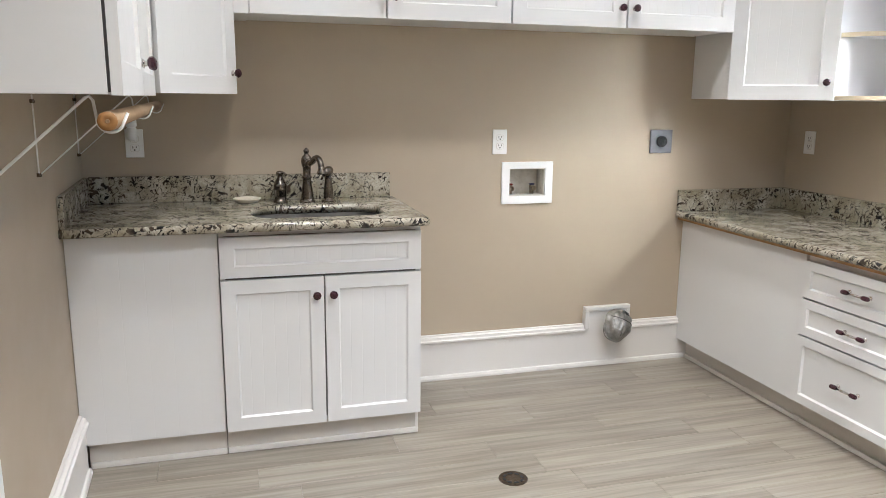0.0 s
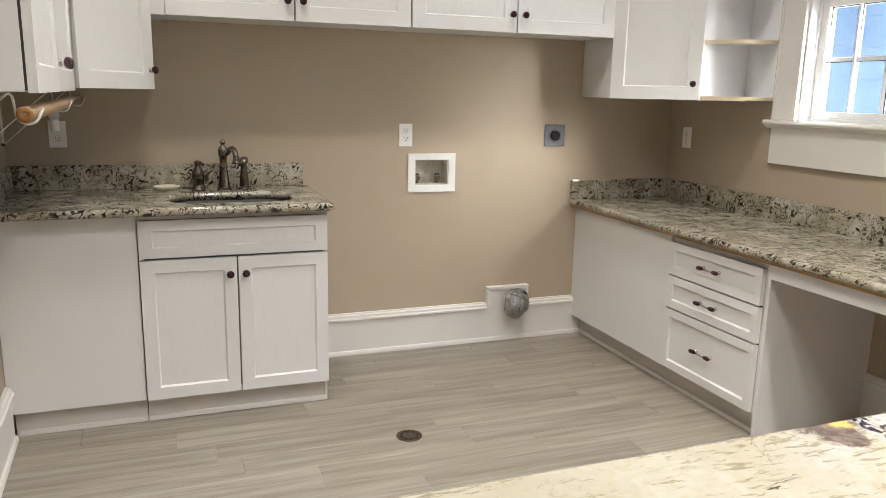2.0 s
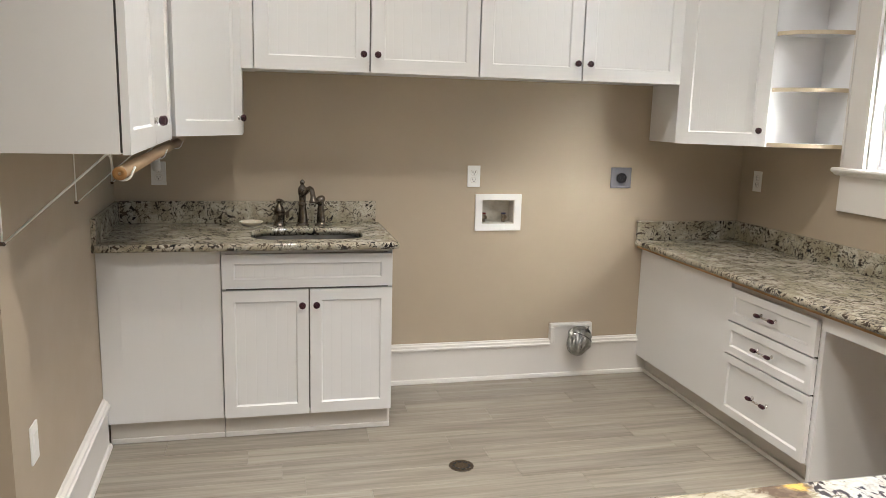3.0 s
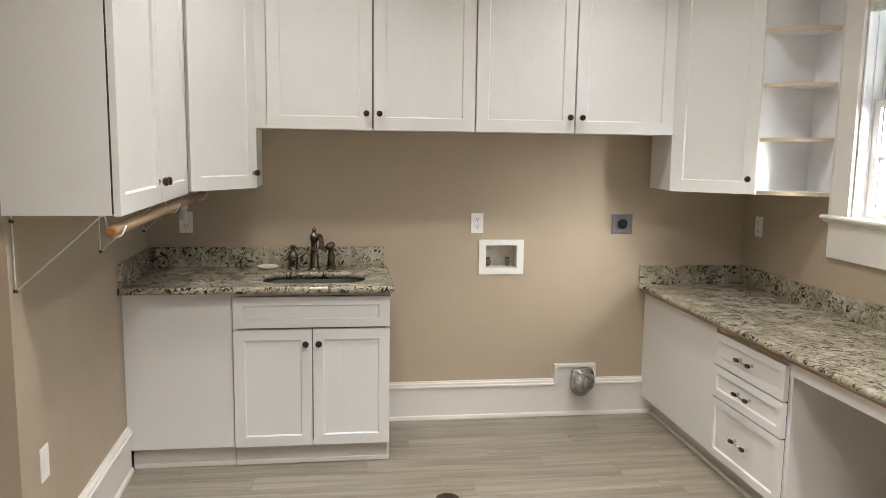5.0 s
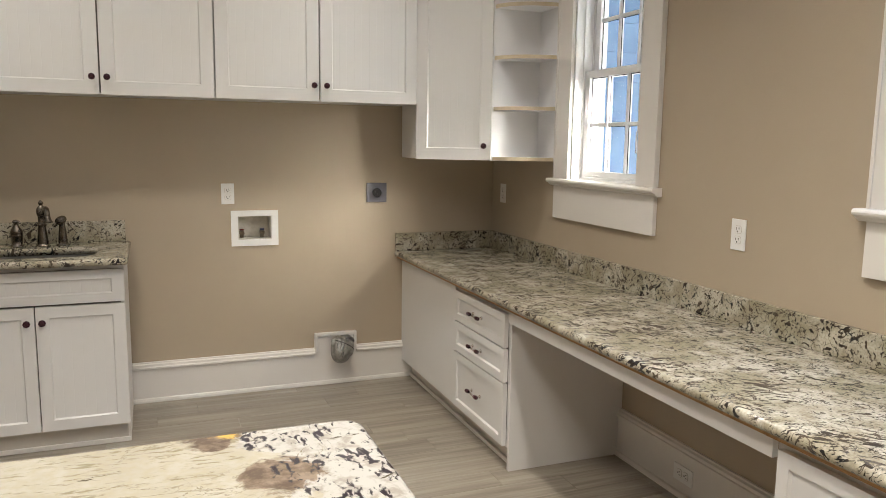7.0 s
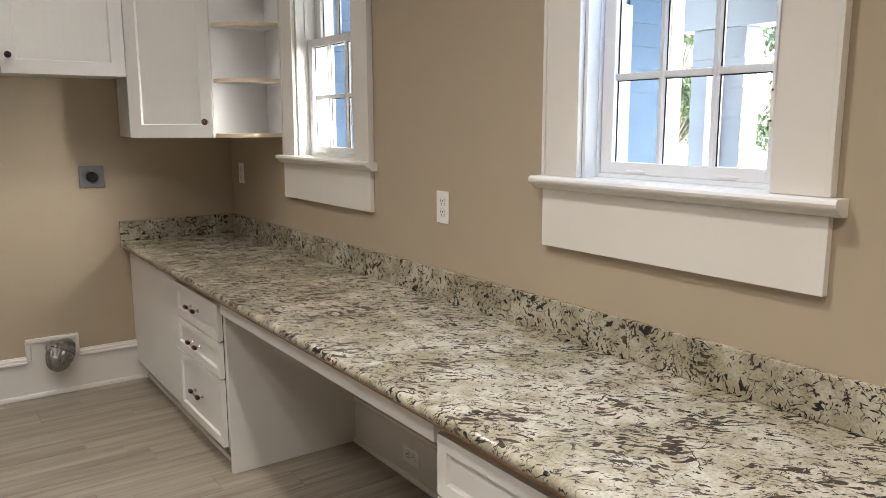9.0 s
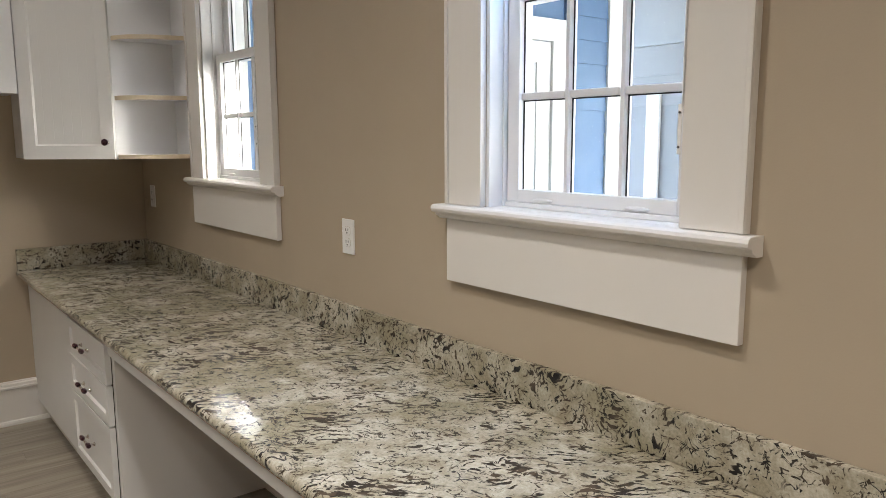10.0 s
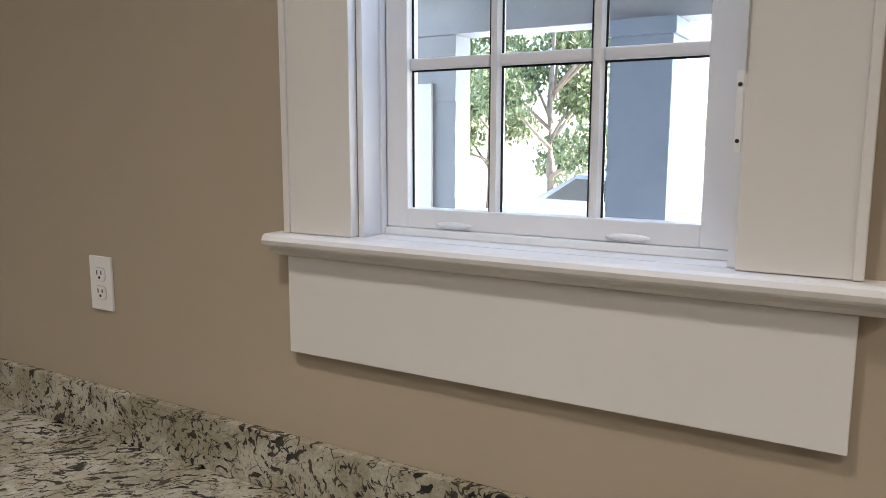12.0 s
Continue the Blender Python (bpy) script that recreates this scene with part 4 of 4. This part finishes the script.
for c, n, r in ((START + AX * 0.012, AX, 0.064), (START + AX * 0.052 + Vector((-0.022, 0.0, 0.0)), Vector((-0.90, -0.36, 0.22)), 0.058)):
    bm = bmesh.new()
    m = Matrix.Translation(c) @ n.to_track_quat("Z", "Y").to_matrix().to_4x4()
    tube(bm, [m @ Vector((math.cos(t) * r, math.sin(t) * r, 0)) for t in (2 * math.pi * k / 36 for k in range(37))], 0.0017, 8)
    part("wire_ring", bm, STEEL, duct, "dark wire ring")

# floor drain
drain = base("floor_drain", "round dark metal floor drain in the tiles", "floor drain", pose(1.819, -1.018, 0))
bm = bmesh.new()
lathe(bm, [(0.053, -0.004), (0.053, 0.0025), (0.050, 0.0035), (0.046, 0.003), (0.002, 0.0028)], Matrix(), 32)
part("cover", bm, BRONZE, drain)
for k in range(8):
    a = 2 * math.pi * k / 8
    part("slot", boxes((-0.0045, 0.0045, -0.009, 0.009, 0.0028, 0.0038)), SLOT, drain, m=Matrix.Translation((0.033 * math.cos(a), 0.033 * math.sin(a), 0)) @ Matrix.Rotation(a, 4, "Z"))

# recessed ceiling lamps
for x, y, level in LAMPS:
    can = base("recessed_light", "round white recessed ceiling light, switched on", "ceiling light", pose(x, y, CEIL), "recessed ceiling lights")
    bm = bmesh.new()
    lathe(bm, [(0.095, 0), (0.095, -0.004), (0.085, -0.008), (0.078, -0.006), (0.076, -0.001)], Matrix(), 32, cap=False)
    part("trim_ring", bm, PLASTIC, can)
    bm = bmesh.new()
    lathe(bm, [(0.075, -0.001), (0.075, -0.003), (0.002, -0.003)], Matrix(), 32)
    part("lens", bm, LAMPGLASS, can, "glowing lens")
    lamp = new("ceiling_lamp", bpy.data.lights.new("ceiling_lamp", "AREA"))
    lamp.data.shape, lamp.data.size, lamp.data.energy, lamp.data.color, lamp.data.spread = "DISK", 0.18, LAMP_POWER * level, LAMP_COLOUR, radians(122)
    lamp.matrix_world = Matrix.Translation((x, y, CEIL - 0.012))

# ---- windows ----
def window(index, y0, y1, shade):
    """A double-hung window with casing, stool and apron; y0 > y1. Local x runs along -y, local y goes out through the wall."""
    w = (y0 - y1) / 2
    win = base("window_%d" % index, "white double-hung window with divided panes and deep trim", "window", pose(EX, (y0 + y1) / 2, 0, 0, 0, -90), kind="structure")
    cw, z0, z1 = 0.138, 1.268, WZ1
    for s in (-1, 1):
        a, b = sorted((s * w, s * (w + cw)))
        part("casing", boxes((a, b, -0.020, -0.0005, z0 + 0.0005, z1), bevel=0.0015), TRIM, win)
        a, b = sorted((s * (w + cw), s * (w + cw - 0.012)))
        part("casing_bead", boxes((a, b, -0.026, -0.0205, z0 + 0.0005, z1), bevel=0.002), TRIM, win)
    part("head_casing", boxes((-w - cw, w + cw, -0.022, -0.0005, z1 + 0.0005, z1 + cw), bevel=0.0015), TRIM, win)
    # stool with a rounded nose and a cove under it
    bm = bmesh.new()
    prof = [(0, 1.2675), (0.044, 1.2675), (0.050, 1.264), (0.053, 1.257), (0.051, 1.250), (0.045, 1.246), (0.037, 1.244), (0.035, 1.238), (0.028, 1.234), (0.021, 1.229), (0, 1.229)]
    extrude_profile(bm, prof, 2 * (w + cw) + 0.052)
    part("window_sill", bm, TRIM, win, m=pose(-w - cw - 0.026, -0.0005, 0))
    part("sill_board", boxes((-w + 0.001, w - 0.001, 0.0, 0.075, WZ0 + 0.001, 1.2678)), TRIM, win)
    part("apron", boxes((-w - cw + 0.002, w + cw - 0.002, -0.020, -0.0005, 1.060, 1.2285), bevel=0.0015), TRIM, win)
    # jamb liners and stops
    for s in (-1, 1):
        a, b = sorted((s * (w - 0.001), s * (w - 0.012)))
        part("jamb", boxes((a, b, 0.0, 0.148, 1.2682, z1 - 0.001)), SASH, win)
        a, b = sorted((s * (w - 0.0125), s * (w - 0.0175)))
        part("jamb_track", boxes((a, b, 0.044, 0.0565, 1.2685, z1 - 0.002), bevel=0.0015), SASH, win)
        a, b = sorted((s * (w - 0.0125), s * (w - 0.022)))
        part("jamb_track", boxes((a, b, 0.097, 0.104, 1.2685, z1 - 0.002)), SASH, win)
    part("head_jamb", boxes((-w + 0.013, w - 0.013, 0.0, 0.148, z1 - 0.013, z1 - 0.001)), SASH, win)
    part("outer_sill", boxes((-w + 0.013, w - 0.013, 0.0755, 0.20, 1.245, 1.2808)), SASH, win)
    part("sill_stop", boxes((-w + 0.018, w - 0.018, 0.050, 0.0753, 1.2682, 1.2808), bevel=0.0015), SASH, win)

    def sash(name, yf, za, zb, rail_lo, rail_hi):
        sw = w - 0.0165
        st = 0.0415
        ob = part(name, boxes((-sw, -sw + st, yf, yf + 0.034, za, zb), (sw - st, sw, yf, yf + 0.034, za, zb), (-sw + st, sw - st, yf, yf + 0.034, za, za + rail_lo),
                              (-sw + st, sw - st, yf, yf + 0.034, zb - rail_hi, zb), bevel=0.002), SASH, win)
        gx0, gx1, gz0, gz1 = -sw + st, sw - st, za + rail_lo, zb - rail_hi
        mw = 0.018
        cwid = (gx1 - gx0 - 2 * mw) / 3
        for k in (1, 2):
            xm = gx0 + k * cwid + (k - 1) * mw
            bm = bmesh.new()
            prism(bm, [(xm, yf + 0.014), (xm + 0.004, yf + 0.006), (xm + mw - 0.004, yf + 0.006), (xm + mw, yf + 0.014), (xm + mw, yf + 0.028), (xm, yf + 0.028)], gz0, gz1)
            part("muntin", bm, SASH, ob)
        zm = (gz0 + gz1) / 2
        for k in range(3):
            xa = gx0 + k * (cwid + mw)
            part("muntin", boxes((xa, xa + cwid, yf + 0.007, yf + 0.027, zm - mw / 2, zm + mw / 2), bevel=0.003), SASH, ob)
            for zl, zh in ((gz0, zm - mw / 2), (zm + mw / 2, gz1)):
                pane = part("pane", boxes((xa, xa + cwid, yf + 0.018, yf + 0.021, zl, zh)), GLASS, ob, "clear glass pane")
                pane.visible_shadow = False
                # dark gasket line round the glass
                g = 0.003
                part("gasket", boxes((xa, xa + g, yf + 0.0155, yf + 0.0175, zl, zh), (xa + cwid - g, xa + cwid, yf + 0.0155, yf + 0.0175, zl, zh),
                                     (xa + g, xa + cwid - g, yf + 0.0155, yf + 0.0175, zh - g, zh)), BLACK, ob, "dark glazing gasket")
        return ob

    low = sash("lower_sash", 0.058, 1.2815, 1.812, 0.0315, 0.036)
    sash("upper_sash", 0.106, 1.778, z1 - 0.014, 0.036, 0.04)
    for s in (-0.14, 0.14):
        bm = bmesh.new()
        lathe(bm, [(0.032, 0), (0.032, 0.0035), (0.027, 0.005), (0.002, 0.0052)], pose(s - 0.005, 0.058, 1.2895, 90) @ Matrix.Diagonal((1, 0.15, 1, 1)), 20)
        part("finger_lift", bm, SASH, low, "small white finger lift")
    lock = boxes((w - 0.009, w - 0.0005, -0.024, -0.0205, 1.410, 1.506), bevel=0.0015)
    clip = part("cord_clip", lock, PLASTIC, win)
    for z in (1.424, 1.490):
        bm = bmesh.new()
        lathe(bm, [(0.0026, 0), (0.0026, 0.0016), (0.0008, 0.0018)], pose(w - 0.0048, -0.0241, z, 90), 10)
        part("screw", bm, GAP, clip, "small dark screw")
    bm = bmesh.new()
    tube(bm, [(w + 0.002, -0.0222, 2.3), (w + 0.001, -0.0222, 1.9), (w + 0.0005, -0.0222, 1.502)], 0.0014, 6)
    part("cord", bm, PLASTIC, win)
    if shade:
        bl = part("blind", boxes((-w + 0.014, w - 0.014, 0.004, 0.030, 2.285, z1 - 0.015), bevel=0.003), PLASTIC, win, "white raised blind")
        for k in range(8):
            part("slat", boxes((-w + 0.016, w - 0.016, 0.006, 0.030, 2.205 + 0.010 * k, 2.2125 + 0.010 * k), bevel=0.001), PLASTIC, bl)
    return win


window(1, *WINDOWS[0], True)
window(2, *WINDOWS[1], False)

# ---- outside ----
GZ = -0.55
whole("ground", boxes((-150, 200, -200, 200, GZ - 0.5, GZ)), GROUND, "sunlit pale driveway and thin lawn", "ground", kind="structure")
whole("porch_floor", boxes((EX + T + 0.002, 7.9, -9.0, -0.79, GZ + 0.001, -0.12)), PORCH, "grey porch floor outside the windows", "porch", kind="structure")
whole("porch_ceiling", boxes((EX + T + 0.002, 8.1, -9.0, 0.5, 2.62, 2.72)), PORCHSHADE, "porch ceiling with shade painted in as grey-blue", "porch ceiling", kind="structure")
whole("porch_beam", boxes((7.37, 7.63, -9.0, -0.3, 2.14, 2.6195), bevel=0.004), PORCHSHADE, "porch beam on square columns, shade painted in as grey-blue", "beam")


def column(x, y, w, label, m):
    c = base("porch_column", label, "column", pose(x, y, -0.119), "porch columns")
    part("shaft", boxes((-w / 2, w / 2, -w / 2, w / 2, 0.101, 2.1575), bevel=0.006), m, c)
    part("plinth", boxes((-w / 2 - 0.025, w / 2 + 0.025, -w / 2 - 0.025, w / 2 + 0.025, 0, 0.1005), bevel=0.006), m, c)
    part("capital", boxes((-w / 2 - 0.02, w / 2 + 0.02, -w / 2 - 0.02, w / 2 + 0.02, 2.158, 2.2575), bevel=0.006), m, c)
    return c


pier = base("porch_pier", "pale grey lap-sided porch pier with a sunlit slit made as a board", "pier", pose(7.5, -0.70, -0.119))
_grey = mottled("pale_grey_pier_paint", (0.27, 0.285, 0.32), (0.25, 0.265, 0.30), 3.0, 0.5)
part("core", boxes((-0.10, 0.10, -0.23, 0.23, 0.0, 2.2575)), _grey, pier)
for k in range(10):
    z = 0.001 + k * 0.2255
    bm = bmesh.new()
    lo = [bm.verts.new((x, y, zz)) for y in (-0.232, 0.232) for x, zz in ((-0.101, z), (-0.122, z), (-0.108, z + 0.2265), (-0.101, z + 0.2265))]
    for q in ((0, 1, 2, 3), (7, 6, 5, 4), (0, 4, 5, 1), (1, 5, 6, 2), (2, 6, 7, 3), (3, 7, 4, 0)):
        bm.faces.new([lo[i] for i in q])
    part("siding_board", bm, _grey, pier)
# white board added to imitate a slit of sunlight; no such board known
part("bright_slit_board", boxes((-0.150, -0.1225, -0.055, 0.065, 0.02, 1.93), bevel=0.003), EXTWHITE, pier, "white board standing in for a sunlit slit")
# a white column; its blue colour is painted-in shade
column(7.5, -2.245, 0.38, "white square porch column with blue shade painted on", mottled("blue_shaded_column_paint", (0.24, 0.295, 0.39), (0.22, 0.275, 0.365), 3.0, 0.5))
column(7.5, -5.2, 0.24, "square porch column with shade painted in as grey-blue", PORCHSHADE)

# blue-sided wing of the house beside the first window
WY = -0.80
wing = base("house_wing", "blue lap-sided house wing with white trim", "house", pose(3.885, WY, 0))
part("wall", boxes((0.003, 2.9, 0.02, 0.16, GZ + 0.001, 2.615)), SIDING, wing)
for k in range(20):
    z = GZ + 0.01 + k * 0.155
    for x0, x1 in ((0.12, 1.02), (2.36, 2.78)):
        bm = bmesh.new()
        lo = [bm.verts.new((x, y, zz)) for x in (x0, x1) for y, zz in ((0.019, z), (-0.004, z), (0.008, z + 0.158), (0.019, z + 0.158))]
        for q in ((0, 1, 2, 3), (7, 6, 5, 4), (0, 4, 5, 1), (1, 5, 6, 2), (2, 6, 7, 3), (3, 7, 4, 0)):
            bm.faces.new([lo[i] for i in q])
        part("siding_board", bm, SIDING, wing)
part("corner_board", boxes((2.78, 2.92, -0.016, 0.18, GZ + 0.001, 2.61), bevel=0.003), EXTWHITE, wing, "white corner board")
part("inner_corner_board", boxes((0.004, 0.12, -0.016, 0.019, GZ + 0.001, 2.61), bevel=0.003), EXTWHITE, wing, "white trim board")
part("door_casing", boxes((1.02, 1.16, -0.022, 0.019, -0.11, 2.2), (2.22, 2.36, -0.022, 0.019, -0.11, 2.2), (1.16, 2.22, -0.022, 0.019, 2.06, 2.2), bevel=0.003), EXTWHITE, wing, "white door casing")
dr = part("door", boxes((1.165, 2.215, -0.002, 0.019, -0.11, 2.055)), EXTWHITE, wing, "white panelled outside door")
for x0, x1 in ((1.27, 1.63), (1.75, 2.11)):
    for z0, z1 in ((0.02, 0.85), (1.0, 1.95)):
        part("moulding", boxes((x0, x0 + 0.03, -0.012, -0.0025, z0, z1), (x1 - 0.03, x1, -0.012, -0.0025, z0, z1), (x0 + 0.03, x1 - 0.03, -0.012, -0.0025, z0, z0 + 0.03), (x0 + 0.03, x1 - 0.03, -0.012, -0.0025, z1 - 0.03, z1), bevel=0.002), EXTWHITE, dr)


def leaf_cloud(bm, centres, count, size, rng):
    for _ in range(count):
        c, r = rng.choice(centres)
        d = Vector((rng.gauss(0, 1), rng.gauss(0, 1), rng.gauss(0, 1)))
        p = Vector(c) + d.normalized() * r * (rng.random() ** 0.5)
        q = Euler((rng.uniform(0, 6.3), rng.uniform(0, 6.3), rng.uniform(0, 6.3))).to_matrix()
        s = size * rng.uniform(0.6, 1.4)
        vs = [bm.verts.new(p + q @ Vector(v) * s) for v in ((-0.5, 0, 0), (0, -0.28, 0.05), (0.6, 0, 0), (0, 0.28, 0.05))]
        bm.faces.new(vs)


def tree(x, y, h, spread, seed, label):
    rng = random.Random(seed)
    t = base("tree", label, "tree", pose(x, y, GZ), "yard trees")
    bm = bmesh.new()
    tube(bm, [(0, 0, -0.1), (0.05, 0.03, h * 0.25), (-0.04, 0.05, h * 0.5), (0.05, 0, h * 0.85)], 0.14, 10, taper=0.25)
    centres = []
    for k in range(11):
        a, zz = rng.uniform(0, 6.3), h * rng.uniform(0.24, 0.75)
        e = Vector((math.cos(a) * spread * rng.uniform(0.4, 1), math.sin(a) * spread * rng.uniform(0.4, 1), zz + h * 0.18 * rng.random()))
        tube(bm, [(0, 0, zz * 0.8), e * 0.5 + Vector((0, 0, zz * 0.45)), e], 0.05, 6, taper=0.3)
        centres += [(tuple(e), spread * 0.34), (tuple(e * 0.65 + Vector((0, 0, zz * 0.42))), spread * 0.3)]
    part("trunk", bm, BARK, t)
    bm = bmesh.new()
    leaf_cloud(bm, centres, 8000, 0.14, rng)
    tagged(part("crown", bm, LEAF, t), kind="stuff")
    return t


tree(18.5, 2.9, 5.2, 2.1, 3, "leafy green yard tree in sunlight")
tree(22.0, 6.2, 5.6, 1.7, 8, "leafy green yard tree in sunlight")
tree(22.0, 10.8, 6.2, 1.4, 5, "leafy green yard tree in sunlight")
rng = random.Random(4)
for x, y, w in ((12.8, 4.4, 1.6), (17.0, 6.9, 2.0), (24.0, 4.0, 2.6)):
    hd = base("hedge", "low bright green hedge in the yard", "hedge", pose(x, y, GZ), "yard hedges")
    bm = bmesh.new()
    leaf_cloud(bm, [((rng.uniform(-w, w) * 0.6, rng.uniform(-0.4, 0.4), rng.uniform(0.1, 0.5)), 0.35) for _ in range(10)], 1800, 0.11, rng)
    tagged(part("crown", bm, HEDGE, hd), kind="stuff")
    bm = bmesh.new()
    for _ in range(8):
        a = rng.uniform(-w, w) * 0.5
        tube(bm, [(a, 0, -0.02), (a + 0.05, 0.02, 0.25), (a + 0.08, 0, 0.45)], 0.02, 6)
    part("stem", bm, BARK, hd)

# parked car, side on
car = base("car", "pale grey parked car in the sunny drive", "car", pose(15.2, 0.2, GZ, 0, 0, 86))
bm = bmesh.new()
side = [(-2.1, 0.32), (-2.15, 0.62), (-2.05, 0.86), (-1.2, 0.95), (-0.75, 1.34), (0.55, 1.40), (1.25, 0.98), (1.95, 0.88), (2.15, 0.68), (2.15, 0.34)]
rows = []
for y, k in ((-0.84, 0.0), (-0.88, 0.5), (0.88, 0.5), (0.84, 0.0)):
    rows.append([bm.verts.new((x, y * (0.82 if z > 1.1 else 1.0), z)) for x, z in side])
for a, b in zip(rows, rows[1:]):
    for i in range(len(side)):
        bm.faces.new((a[i], a[(i + 1) % len(side)], b[(i + 1) % len(side)], b[i]))
bm.faces.new(rows[0]), bm.faces.new(rows[-1][::-1])
part("body", bm, CARPAINT, car)
for s in (-1, 1):
    bm = bmesh.new()
    prism(bm, [(-1.05, 0.97), (-0.70, 1.29), (0.50, 1.34), (1.05, 0.99)], 0, 0.012)
    part("side_window", bm, CARGLASS, car, "dark side window", m=Matrix.Translation((0, s * 0.885 if s < 0 else 0.875, 0)) @ pose(0, 0, 0, 90))
    for x in (-1.35, 1.35):
        bm = bmesh.new()
        lathe(bm, [(0.20, -0.1), (0.31, -0.1), (0.325, -0.06), (0.325, 0.06), (0.31, 0.1), (0.20, 0.1)], Matrix.Translation((x, s * 0.80, 0.325)) @ pose(0, 0, 0, 90), 24)
        wheel = part("wheel", bm, BLACK, car, "black tyre")
        bm = bmesh.new()
        lathe(bm, [(0.05, -0.102), (0.195, -0.102), (0.198, 0.0), (0.195, 0.102), (0.05, 0.102)], Matrix.Translation((x, s * 0.80, 0.325)) @ pose(0, 0, 0, 90), 16)
        part("rim", bm, STEEL, wheel)

# ---- floor tiles, laid in running rows ----
PW, PL, GAPW = 0.147, 0.885, 0.0012
floor_ob = bpy.data.objects["floor"]


def tile_mesh(length, width):
    bm = bmesh.new()
    g, c = GAPW / 2, 0.0008
    x0, x1, y0, y1 = -length / 2 + g, length / 2 - g, -width / 2 + g, width / 2 - g
    lo = [bm.verts.new((x, y, -0.0055)) for x, y in ((x0, y0), (x1, y0), (x1, y1), (x0, y1))]
    md = [bm.verts.new((x, y, -c)) for x, y in ((x0, y0), (x1, y0), (x1, y1), (x0, y1))]
    hi = [bm.verts.new((x, y, 0)) for x, y in ((x0 + c, y0 + c), (x1 - c, y0 + c), (x1 - c, y1 - c), (x0 + c, y1 - c))]
    for a, b in ((lo, md), (md, hi)):
        for i in range(4):
            bm.faces.new((a[i], a[(i + 1) % 4], b[(i + 1) % 4], b[i]))
    bm.faces.new(hi), bm.faces.new(lo[::-1])
    return mesh_of("floor_tile", bm, TILE)


FULL = tile_mesh(PL, PW)
OFFSETS = [0.935, 1.076, 1.165, 1.42, 1.77, 1.30, 1.58, 1.02, 1.70, 1.21, 1.47]
rng = random.Random(2)
for r in range(-5, 34):
    y1 = -0.710 - r * PW
    y0 = y1 - PW
    y1, y0 = min(y1, -0.001), max(y0, RY0 + 0.001)
    if y1 - y0 < 0.02:
        continue
    west = RX0 + 0.002 if y1 < W_END else WX - 0.05
    x = OFFSETS[r % len(OFFSETS)] - 4 * PL
    while x < EX:
        a, b = max(x, west), min(x + PL, EX - 0.002)
        if b - a > 0.03:
            full = abs(b - a - PL) < 1e-6 and abs(y1 - y0 - PW) < 1e-6
            ob = new("floor_tile", FULL if full else tile_mesh(b - a, y1 - y0))
            ob.location = ((a + b) / 2, (y0 + y1) / 2, 0)
            ob.parent = floor_ob
        x += PL
